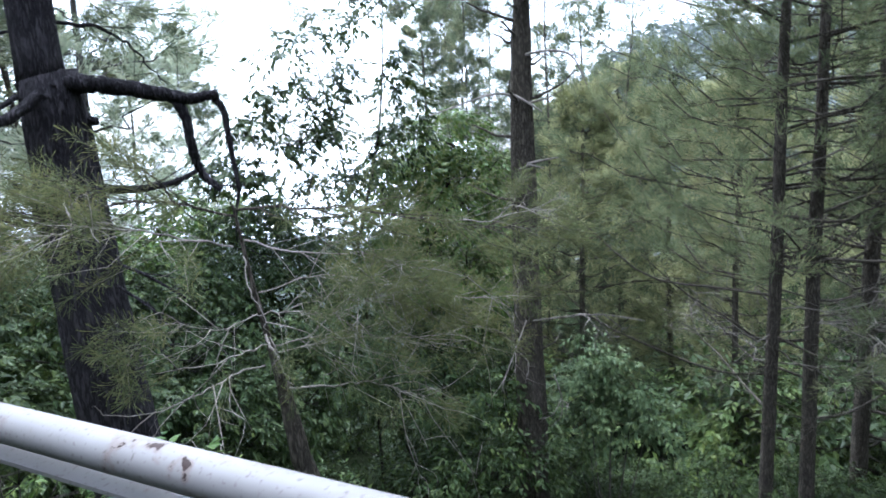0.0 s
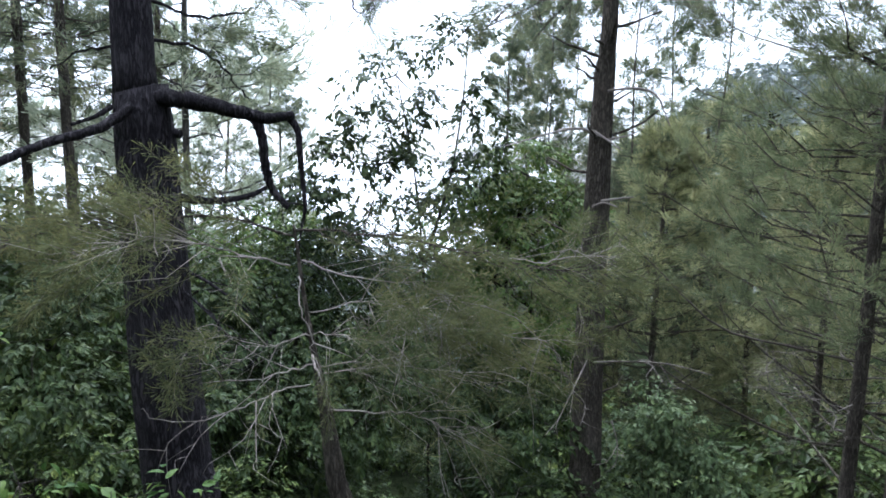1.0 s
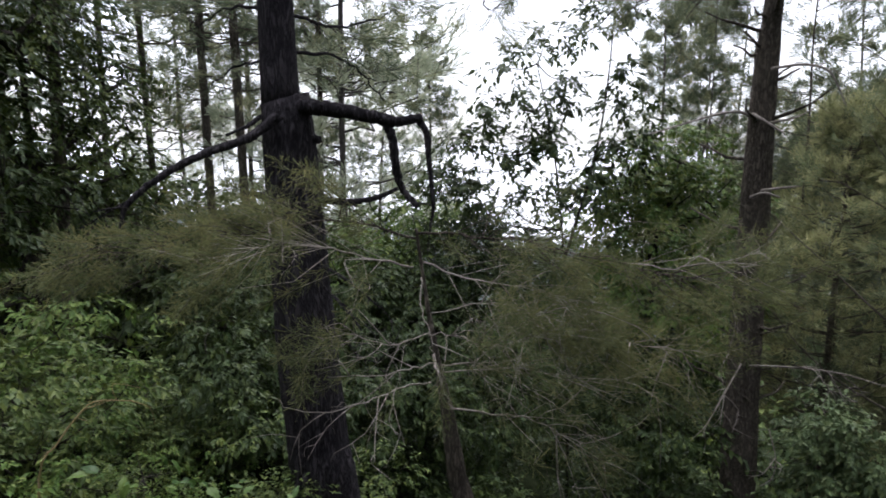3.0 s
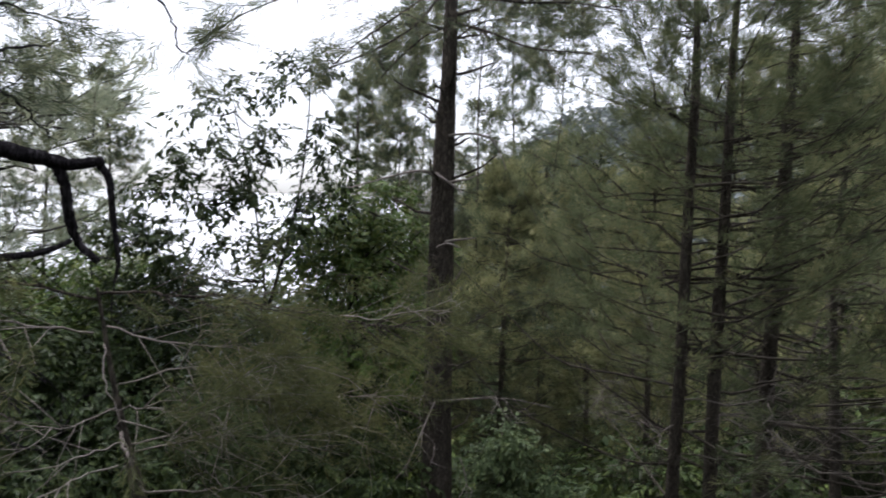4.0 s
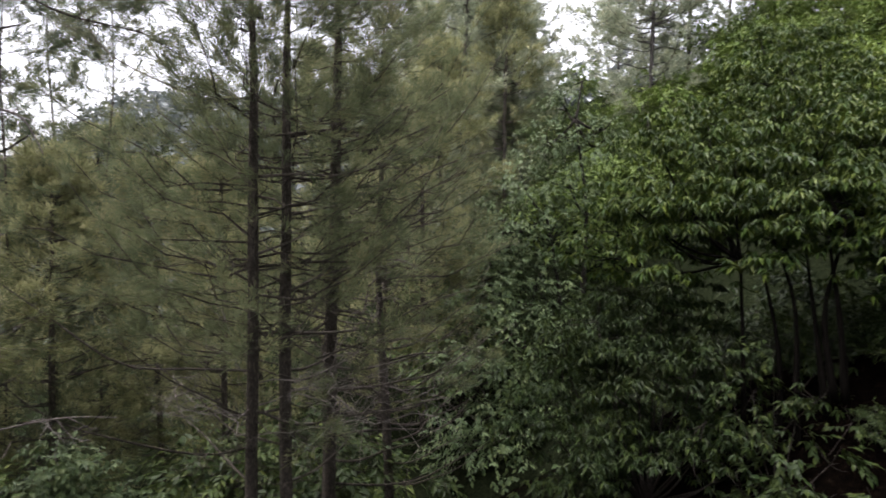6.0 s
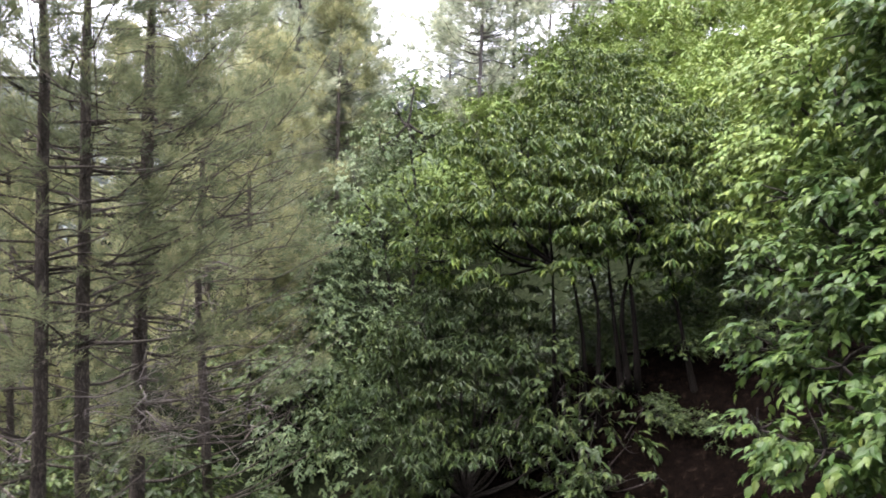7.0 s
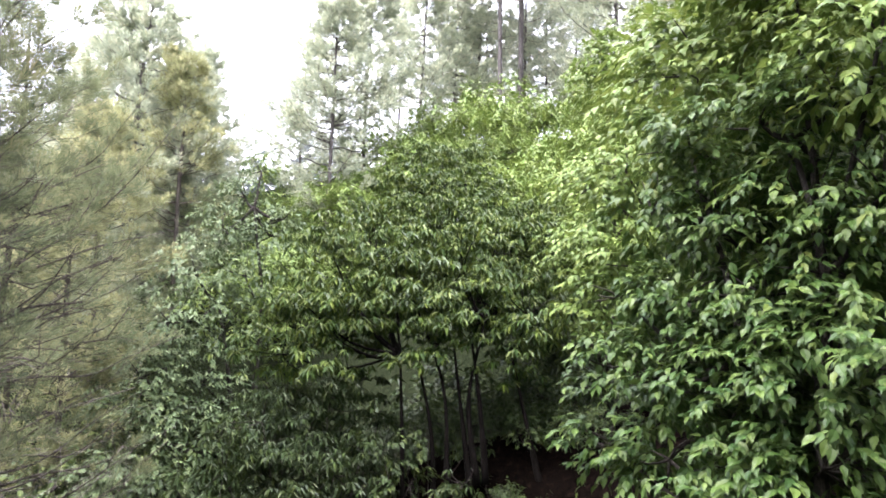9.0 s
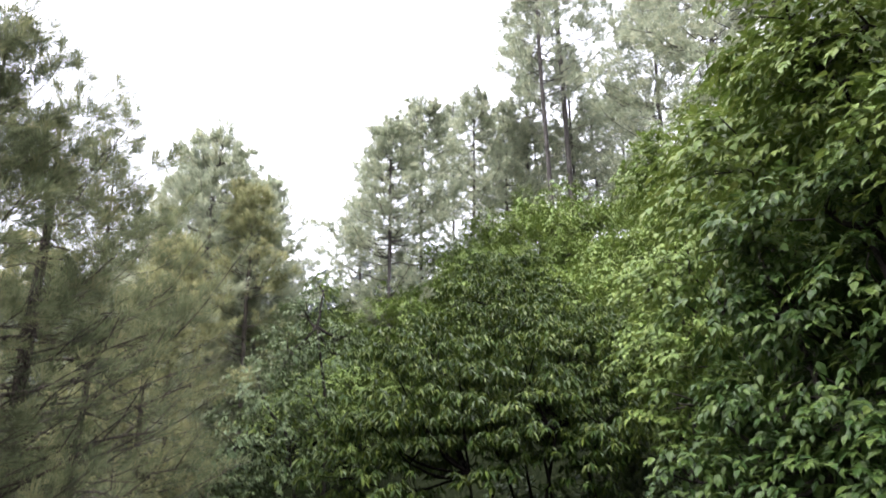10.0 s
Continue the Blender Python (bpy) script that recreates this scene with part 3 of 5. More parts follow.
# the slim young pine with dead lower twigs in front of it
def young_pine():
    foot = (-0.24, 2.40, -0.17)
    t = thing("young_pine", (foot[0], foot[1], float(ground_z(foot[0], foot[1]))), "slim young pine with dead grey twigs and sparse needles", "tree")
    rng = np.random.default_rng(8)
    line = [(-0.21, 2.40, -0.41), (-0.24, 2.40, -0.08), (-0.28, 2.39, 0.16), (-0.32, 2.38, 0.43), (-0.36, 2.37, 0.65), (-0.40, 2.37, 0.87), (-0.43, 2.36, 1.09), (-0.44, 2.36, 1.15)]
    gz = float(ground_z(foot[0], foot[1]))
    line = smooth_line([(line[0][0], line[0][1], gz - 0.15)] + line[1:], 26)
    s = Soup()
    s.tube(line, [0.046, 0.043, 0.036, 0.018, 0.009, 0.006, 0.005], 10, 0.05, rng)
    part("trunk", s, BARK_BROWN, t)
    pos, axis = [], []

    def bough(pts, r, twigs=0, reach=0.3, green=0, mat=TWIG_GREY):
        ln = smooth_line(pts, 4 * len(pts))
        ln[1:] += rng.normal(size=ln[1:].shape) * 0.004
        s = Soup()
        s.tube(ln, [r * 0.5, r * 0.14], 7, 0.05, rng)
        if twigs:
            dead_twigs(rng, s, ln, 0.0024, twigs * 1.4, reach * 1.15, 2, 0.2)
        if green:
            p, q = clothe(rng, ln, s, None, r, green * 3.2, 10, 0.1, 0.08, 0.45)
            pos.extend(p)
            axis.extend(q)
        part("branch", s, mat, t)

    bough([(-0.43, 2.36, 1.13), (-0.31, 2.33, 1.14), (-0.20, 2.35, 1.12), (-0.04, 2.37, 1.12), (0.08, 2.37, 1.09), (0.32, 2.36, 1.05), (0.42, 2.35, 1.02), (0.60, 2.32, 1.01), (0.78, 2.33, 1.00)], 0.011, 3, 0.35, 13, BARK_BROWN)
    bough([(0.32, 2.36, 1.05), (0.49, 2.34, 1.04), (0.63, 2.31, 1.07), (0.75, 2.28, 1.05)], 0.006, 4, 0.25, 10)
    bough([(-0.44, 2.36, 1.11), (-0.60, 2.26, 1.17), (-0.73, 2.16, 1.19), (-0.85, 2.05, 1.16), (-1.02, 1.96, 1.15), (-1.20, 1.84, 1.12), (-1.38, 1.69, 1.10)], 0.010, 4, 0.3, 17, BARK_BROWN)
    bough([(-0.45, 2.35, 1.00), (-0.60, 2.15, 1.07), (-0.74, 1.99, 1.13), (-0.85, 1.88, 1.12), (-0.99, 1.80, 1.07)], 0.008, 4, 0.3, 13)
    bough([(-0.41, 2.36, 1.02), (-0.20, 2.35, 0.96), (0.04, 2.32, 0.94), (0.23, 2.37, 0.85)], 0.008, 5, 0.35, 12)
    bough([(-0.32, 2.38, 0.44), (-0.11, 2.31, 0.46), (0.01, 2.27, 0.47), (0.10, 2.27, 0.44), (0.20, 2.27, 0.40), (0.33, 2.26, 0.44)], 0.008, 7, 0.32, 4)
    bough([(-0.36, 2.37, 0.62), (-0.47, 2.24, 0.62), (-0.58, 2.16, 0.62), (-0.69, 2.07, 0.64)], 0.007, 6, 0.3)
    bough([(-0.38, 2.37, 0.54), (-0.46, 2.20, 0.57), (-0.55, 2.07, 0.56), (-0.68, 2.02, 0.53), (-0.80, 1.96, 0.56), (-0.82, 1.95, 0.60)], 0.007, 6, 0.3)
    bough([(-0.35, 2.38, 0.61), (-0.20, 2.35, 0.65), (-0.09, 2.31, 0.76), (0.00, 2.32, 0.82), (0.12, 2.32, 0.92)], 0.007, 6, 0.3, 8)
    bough([(-0.36, 2.32, 0.67), (-0.32, 2.23, 0.62), (-0.29, 2.24, 0.54), (-0.27, 2.24, 0.49)], 0.011, 0)
    bough([(-0.41, 2.36, 0.74), (-0.25, 2.29, 0.76), (-0.11, 2.26, 0.74), (0.06, 2.27, 0.79), (0.26, 2.27, 0.82)], 0.005, 6, 0.3, 9)
    bough([(-0.42, 2.36, 0.96), (-0.39, 2.27, 0.85), (-0.34, 2.22, 0.74), (-0.34, 2.23, 0.67)], 0.006, 4, 0.2)
    bough([(-0.39, 2.37, 0.74), (-0.50, 2.19, 0.74), (-0.63, 2.09, 0.80), (-0.74, 1.99, 0.74)], 0.005, 6, 0.25, 8)
    bough([(-0.38, 2.37, 0.82), (-0.15, 2.42, 0.86), (0.10, 2.46, 0.80), (0.38, 2.48, 0.72), (0.62, 2.48, 0.70)], 0.006, 4, 0.3, 11)
    bough([(-0.34, 2.38, 0.58), (-0.05, 2.44, 0.60), (0.25, 2.50, 0.56), (0.50, 2.54, 0.58)], 0.006, 4, 0.3, 9)
    g = Soup()
    g.needles(rng, pos, axis, 10, 0.055, 0.0026, 1.1)
    part("crown", g, NEEDLE_BROWN, t, kind="stuff", smooth=False)


young_pine()


# the straight pine in the middle
def middle_pine():
    t = pine(21, [(1.57, 5.74, -1.51), (1.56, 5.75, -0.80), (1.55, 5.75, 0.01), (1.55, 5.75, 0.79), (1.55, 5.75, 1.55), (1.56, 5.75, 2.29), (1.58, 5.74, 3.01)], [0.16, 0.145, 0.13, 0.115, 0.09, 0.05, 0.02], 14, "straight pine with grey-brown bark and broken stubs",
             BARK_BROWN, NEEDLE, first=0.44, crown=0.44, limbs=60, spread=2.5, density=9, tuft=4, count=16, width=0.005, sides=16, stubs=34, rise=-0.1)
    rng = np.random.default_rng(6)

    pos, axis = [], []

    def bough(pts, r, twigs=0, mat=TWIG_GREY, reach=0.4):
        s = Soup()
        ln = smooth_line(pts, 5 * len(pts))
        s.tube(ln, [r * 0.7, r * 0.25], 8, 0.06, rng)
        if mat is BARK_BROWN:
            p, q = clothe(rng, ln, s, None, r, 13, 4, 0.1, 0.12, 0.6)
            pos.extend(p)
            axis.extend(q)
        if twigs:
            dead_twigs(rng, s, ln, 0.005, twigs, reach, 2)
        part("branch", s, mat, t, "bare broken branch")

    bough([(1.49, 5.66, 1.73), (1.34, 5.54, 1.78), (1.16, 5.47, 1.76), (0.89, 5.41, 1.68), (0.66, 5.44, 1.61)], 0.02, 3)
    bough([(1.45, 5.62, 1.77), (1.53, 5.50, 1.70), (1.64, 5.42, 1.61)], 0.022)
    bough([(1.57, 5.64, 2.12), (1.73, 5.44, 2.12), (1.86, 5.30, 2.06), (1.94, 5.28, 1.93), (1.99, 5.26, 1.80)], 0.018, 3)
    bough([(1.56, 5.65, 1.16), (1.67, 5.51, 1.19), (1.78, 5.43, 1.21)], 0.022)
    bough([(1.48, 5.61, 1.11), (1.55, 5.51, 1.15), (1.66, 5.47, 1.12)], 0.022)
    bough([(1.58, 5.64, 1.70), (1.72, 5.50, 1.73), (1.83, 5.42, 1.79)], 0.016)
    bough([(1.54, 5.65, -0.31), (1.82, 5.42, -0.23), (2.06, 5.13, -0.16), (2.34, 4.91, -0.18)], 0.012, 4)
    bough([(1.39, 5.58, 0.25), (1.42, 5.55, 0.06), (1.39, 5.56, -0.18), (1.45, 5.57, -0.31)], 0.008, 3)
    bough([(1.50, 5.61, -0.29), (1.34, 5.44, -0.52), (1.21, 5.36, -0.75), (1.10, 5.38, -0.91)], 0.012, 5)
    bough([(1.71, 5.45, -0.78), (1.77, 5.43, -1.01), (1.76, 5.44, -1.19), (1.67, 5.46, -1.29)], 0.009, 2)
    bough([(1.44, 5.61, 3.32), (1.16, 5.36, 2.96), (0.83, 5.22, 2.71), (0.44, 5.06, 2.49)], 0.018, 2, BARK_BROWN)
    bough([(1.46, 5.61, 3.42), (1.01, 5.29, 3.01), (0.66, 5.14, 2.71), (0.40, 5.06, 2.44)], 0.014, 2, BARK_BROWN)
    bough([(1.60, 5.57, 3.09), (1.82, 5.30, 2.96), (2.07, 4.99, 2.78), (2.42, 4.62, 2.68)], 0.018, 3, BARK_BROWN)
    bough([(1.63, 5.56, 3.34), (2.01, 5.13, 3.18), (2.32, 4.78, 3.10), (2.59, 4.41, 2.95)], 0.02, 3, BARK_BROWN)
    bough([(1.44, 5.61, 3.54), (0.88, 5.41, 3.29), (0.37, 5.26, 3.16), (-0.11, 5.06, 2.88), (-0.47, 5.03, 2.62)], 0.018, 2, BARK_BROWN)
    bough([(1.62, 5.56, 3.56), (2.12, 5.19, 3.49), (2.61, 4.75, 3.44), (2.94, 4.32, 3.23)], 0.018, 2, BARK_BROWN)
    bough([(1.63, 5.77, 3.01), (1.98, 5.98, 3.26), (2.40, 6.15, 3.34), (2.80, 6.21, 3.31)], 0.014, 2, BARK_BROWN)
    bough([(1.50, 5.80, 3.10), (1.37, 6.14, 3.06), (1.07, 6.50, 2.77), (0.95, 6.71, 2.51)], 0.014, 2, BARK_BROWN)
    g = Soup()
    g.needles(rng, pos, axis, 18, 0.11, 0.0048, 0.55)
    part("bough_foliage", g, NEEDLE, t, kind="stuff", smooth=False)


middle_pine()

def sweeping_limbs(seed, tree, line, girth, count):
    """Long bare limbs that leave the lower trunk and curve upwards, with a few pale twigs."""
    rng = np.random.default_rng(seed)
    for z in np.linspace(line[0][2] + 0.2, line[-1][2] - 0.2, count):
        a = np.array([np.interp(z, line[:, 2], line[:, c]) for c in range(2)] + [z])
        az = radians(rng.uniform(85, 170) if rng.random() < 0.7 else rng.uniform(-90, 10))
        length = rng.uniform(1.3, 2.5)
        ln = smooth_line(limb_line(rng, a, az, length, rng.uniform(-0.15, 0.05), rng.uniform(0.3, 0.6), 5), 12)
        s = Soup()
        s.tube(ln, [girth * 0.22, girth * 0.13, girth * 0.05], 6, 0.06, rng)
        dead_twigs(rng, s, ln, 0.004, 3, 0.6, 2, -0.1)
        pale = rng.random() < 0.4
        part("branch", s, TWIG_BROWN if pale else BARK_BROWN, tree, "bare upswept grey-brown limb" if pale else "")


# the group of slender pines in the hollow
for sd, pts, rr, hh, wide, lab in (
        (31, [(3.90, 5.47, -1.58), (3.92, 5.46, 0.10), (3.92, 5.45, 1.86), (3.93, 5.45, 2.72)], (0.070, 0.059, 0.040, 0.01), 8.2, 1.9, "slender pine with sparse curved limbs"),
        (32, [(4.30, 5.42, -1.68), (4.29, 5.43, 0.06), (4.30, 5.42, 1.28), (4.30, 5.42, 2.77)], (0.077, 0.063, 0.042, 0.01), 8.0, 1.9, "slender pine with bare grey lower limbs"),
        (33, [(5.57, 6.19, -2.33), (5.58, 6.18, -0.22), (5.62, 6.15, 1.33), (5.62, 6.14, 2.70)], (0.095, 0.083, 0.064, 0.012), 8.5, 2.7, "slender pine with long upswept bare limbs"),
        (34, [(7.81, 7.22, -3.36), (7.75, 7.29, -1.62), (7.66, 7.38, 0.47)], (0.09, 0.075, 0.045, 0.01), 10.0, 2.7, "thin pine with peeled pale bark streaks")):
    slender = pine(sd, pts, rr, hh, lab, BARK_BROWN, NEEDLE_OLIVE, first=0.17, crown=0.34, limbs=72, spread=wide, density=7, tuft=3, count=15, length=0.13, width=0.006, rise=-0.16, lift=0.62, sag=-0.4, bare_from=0.6, slim=0.6, upper=2.1, sides=10, group="slender pines in the hollow", dead_reach=0.7)
    sweeping_limbs(sd + 500, slender, np.array(pts), rr[0], 16 if sd == 33 else 11)


# ---- pines behind, built a few times and set out again ----
def backing_pine(seed, height, needles, spread, crown, label, group, limbs=90, density=9, count=9, width=0.013, length=0.17, girth=0.0095):
    return pine(seed, [(0, 0, 0), (0.05, 0.03, height * 0.5)], (girth * height, 0.75 * girth * height, 0.3 * girth * height), height, label, BARK_HAZED if needles is NEEDLE_HAZED else BARK_BROWN, needles, first=crown * 0.6, crown=crown,
                limbs=limbs, spread=spread, density=density, tuft=2, count=2 * count, length=length, width=width, split=False, sides=8, rise=0.0, lift=0.4, sag=-0.4, group=group, dead=False)


def set_out(first_ob, spots, rng):
    """Copies of a tree on the ground at the spots (x, y, size); the first one moves to the first spot."""
    for i, (x, y, k) in enumerate(spots):
        m = pose(x, y, float(ground_z(x, y)) - 0.05, rng.normal() * 1.5, rng.normal() * 1.5, rng.uniform(0, 360)) @ Matrix.Scale(k, 4)
        if i == 0:
            first_ob.matrix_basis = m
        else:
            copy_thing(first_ob, m)


def polar(az, r):
    """Plan position at a bearing in degrees, clockwise from ahead, and a distance."""
    return r * math.sin(radians(az)), r * math.cos(radians(az))


rng = np.random.default_rng(77)
ya = backing_pine(41, 8.0, NEEDLE_YELLOW, 1.9, 0.12, "young pine with yellowish-green needles", "young pines across the hollow", 105, 7, 5, 0.018, 0.2)
yb = backing_pine(42, 9.0, NEEDLE_YELLOW, 1.7, 0.2, "young pine with yellowish-green needles", "young pines across the hollow", 95, 7, 5, 0.018, 0.2)
set_out(ya, [(*polar(20, 13.5), 1.0), (*polar(28, 16), 1.05), (*polar(36, 19), 1.1), (*polar(46, 17), 1.05), (*polar(31, 22), 1.2), (*polar(52, 21), 1.2), (*polar(14, 19), 0.9)], rng)
set_out(yb, [(*polar(24, 19), 1.1), (*polar(33, 14), 0.85), (*polar(41, 23), 1.25), (*polar(50, 16), 0.9), (*polar(57, 24), 1.1), (*polar(17, 25), 1.0)], rng)

fa = backing_pine(51, 11.0, NEEDLE_HAZED, 3.0, 0.12, "bushy grey-green pine on the hillside", "pines on the hillside", 125, 8, 5, 0.034, 0.22)
fb = backing_pine(52, 10.0, NEEDLE_HAZED, 2.6, 0.14, "grey-green pine on the hillside", "pines on the hillside", 105, 8, 5, 0.034, 0.2)
fc = backing_pine(53, 15.0, NEEDLE_HAZED, 2.2, 0.4, "tall thin-crowned pine on the hillside", "pines on the hillside", 105, 8, 6, 0.028, 0.2, girth=0.0072)


def by_top(points, height):
    """Spots (x, y, size) for trees of that height whose tops reach the given points."""
    return [(x, y, min(1.8, max(0.45, (z - float(ground_z(x, y))) / height))) for x, y, z in points]


set_out(fa, by_top([(20.73, 16.13, 12.66), (28.84, 9.37, 14.8), (26.98, -4.49, 21.07), (25.52, 9.77, 12.47), (31.26, -2.36, 20.74)], 11.0), rng)
set_out(fb, by_top([(25.36, 16.55, 12.90), (33.42, 7.89, 18.4), (35.78, 6.36, 18.81), (23.91, 20.13, 10.73), (24.52, -6.42, 21.13), (29.70, 20.84, 12.07), (33.28, 14.54, 13.20), (38.0, 4.6, 18.6), (40.5, 1.2, 20.5), (37.0, -0.6, 19.5), (41.0, 7.0, 18.8), (43.0, 3.0, 20.0)], 10.0), rng)
set_out(fc, by_top([(32.19, 3.20, 30.09), (35.27, 2.39, 29.96), (39.28, 2.39, 21.68), (38.95, 10.48, 19.40), (37.96, 5.41, 20.68)], 15.0), rng)
set_out(copy_thing(fa, fa.matrix_basis), [(*polar(58, 27), 0.85), (*polar(50, 26), 1.1), (*polar(46, 34), 1.1), (*polar(54, 32), 1.1)], rng)

ga = backing_pine(63, 12.0, NEEDLE, 1.8, 0.14, "sparse pine behind the straight pine", "pines down the slope", 95, 9, 7, 0.012, girth=0.0024)
set_out(ga, by_top([(4.04, 13.51, 7.47), (2.54, 14.87, 4.95), (6.29, 14.83, 6.78), (2.17, 17.95, 5.26), (3.53, 16.72, 6.38), (6.21, 17.00, 8.35)], 12.0), rng)
la = backing_pine(61, 12.0, NEEDLE, 1.9, 0.3, "dark pine standing down the slope", "pines down the slope", 90, 8, 8, 0.013, girth=0.006)
lb = backing_pine(62, 14.0, NEEDLE, 1.7, 0.42, "thin dark pine standing down the slope", "pines down the slope", 75, 8, 8, 0.013, girth=0.0055)
set_out(la, [(*polar(-36, 13), 1.0), (*polar(-23, 12), 0.9), (*polar(-13, 16), 0.75), (*polar(-29, 16), 1.0), (*polar(-46, 11), 1.0), (*polar(-55, 9), 1.0), (*polar(9, 17), 0.8)], rng)
set_out(lb, [(*polar(-28.5, 9), 0.95), (*polar(-31.5, 10), 1.0), (*polar(-42.5, 6.5), 0.9), (*polar(-40, 15), 1.0), (*polar(-24, 14), 0.9), (*polar(-18, 20), 0.8), (*polar(-50, 13), 1.0), (*polar(6, 14), 0.72)], rng)

lc = backing_pine(64, 11.0, NEEDLE_HAZED, 2.1, 0.12, "grey-green pine down the slope with haze put into its colour", "pines down the slope", 90, 8, 5, 0.02, 0.2, girth=0.006)
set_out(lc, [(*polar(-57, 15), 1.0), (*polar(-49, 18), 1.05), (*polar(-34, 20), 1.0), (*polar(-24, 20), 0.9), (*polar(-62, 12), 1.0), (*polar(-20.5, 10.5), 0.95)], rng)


# ---- broad-leaved trees and bushes ----
def sprays(rng, blobs, per, size, k=6, up=0.25, inside=0.25, droop=0.55, clump=5, whorl=False):
    """Leaf positions, directions and normals for drooping sprays over the outside of rounded masses."""
    P, D, N, S = [], [], [], []
    for x, y, z, r in blobs:
        n = max(3, int(per * r * r))
        m = max(3, n // clump)
        v = unit(rng.normal(size=(m, 3)) + [0, 0, up])
        v = unit(v[rng.integers(0, m, n)] + rng.normal(size=(n, 3)) * min(0.3, 1.1 * size / r))
        rad = r * np.where(rng.random(n) < inside, rng.uniform(0.2, 0.8, n), rng.uniform(0.75, 1.12, n))
        c = np.array([x, y, z]) + v * rad[:, None] * [1, 1, 0.85]
        out = unit(v * [1, 1, 0.25] + rng.normal(size=(n, 3)) * 0.4)
        out[:, 2] -= 0.15
        side = unit(np.cross(out, [0, 0, 1]))
        L = size * rng.uniform(1.4, 2.6, n)
        if whorl:
            # flat sprays at the twigs' ends, made of umbrellas of leaves
            m = max(4, n // 10)
            v = unit(rng.normal(size=(m, 3)) + [0, 0, up])
            hub = np.array([x, y, z]) + v * r * np.where(rng.random((m, 1)) < inside, rng.uniform(0.3, 0.8, (m, 1)), rng.uniform(0.8, 1.15, (m, 1))) * [1, 1, 0.85]
            w = rng.integers(0, m, n)
            off = rng.normal(size=(n, 2)) * 1.35 * size
            c = hub[w] + np.column_stack([off, -0.22 * np.hypot(*off.T) + rng.normal(size=n) * 0.18 * size])
            out = unit(v[w] * [1, 1, 0.2] + rng.normal(size=(n, 3)) * 0.3)
            turn = rng.uniform(0, 2 * np.pi, n)
            lean = out * [0.45, 0.45, 0.2]
            for j in range(k):
                a = turn + 2 * np.pi * (j + rng.uniform(-0.3, 0.3, n)) / k
                d = np.stack([np.cos(a), np.sin(a), -rng.uniform(0.25, 1.1, n)], -1) + lean
                P.append(c + rng.normal(size=(n, 3)) * 0.1 * size)
                D.append(d)
                N.append(np.array([0, 0, 1.0]) + rng.normal(size=(n, 3)) * 0.15)
                S.append(size * rng.uniform(0.6, 1.15, n))
            continue
        for j in range(k):
            u = (j + 0.5) / k
            sg = 1 if j % 2 else -1
            w = 0.25 if j == k - 1 else 1.0
            d = out * (0.6 + 0.7 * u) + side * sg * w * rng.uniform(0.5, 1.0, (n, 1)) + [0, 0, -droop] * rng.uniform(0.3, 1.6, (n, 1)) + rng.normal(size=(n, 3)) * 0.15
            P.append(c + out * (u * L)[:, None] + [0, 0, -0.25] * (u * u * L)[:, None])
            D.append(d)
            N.append(np.array([0, 0, 1.0]) + rng.normal(size=(n, 3)) * 0.27 + v * 0.3)
            S.append(size * rng.uniform(0.6, 1.2, n))
    return np.concatenate(P), np.concatenate(D), np.concatenate(N), np.concatenate(S)


def hang_leaves(t, P, D, N, S):
    """Single leaves on one mesh, each an object under its bush."""
    one = Soup()
    one.leaves([[0, 0, 0]], [[1, 0, 0]], [[0, 0, 1]], [1.0], LEAF_SHAPE)
    me = one.mesh("leaf", LEAF_SINGLE, smooth=False)
    base = np.array(t.location)
    for p, d, n, k in zip(P, D, N, S):
        d = unit(d)
        n = unit(n - (n @ d) * d)
        y = np.cross(n, d)
        ob = new("leaf", me)
        ob.parent = t
        m = Matrix(((d[0], y[0], n[0], 0), (d[1], y[1], n[1], 0), (d[2], y[2], n[2], 0), (0, 0, 0, 1)))
        ob.matrix_basis = Matrix.Translation(p - base) @ m @ Matrix.Scale(float(k), 4)


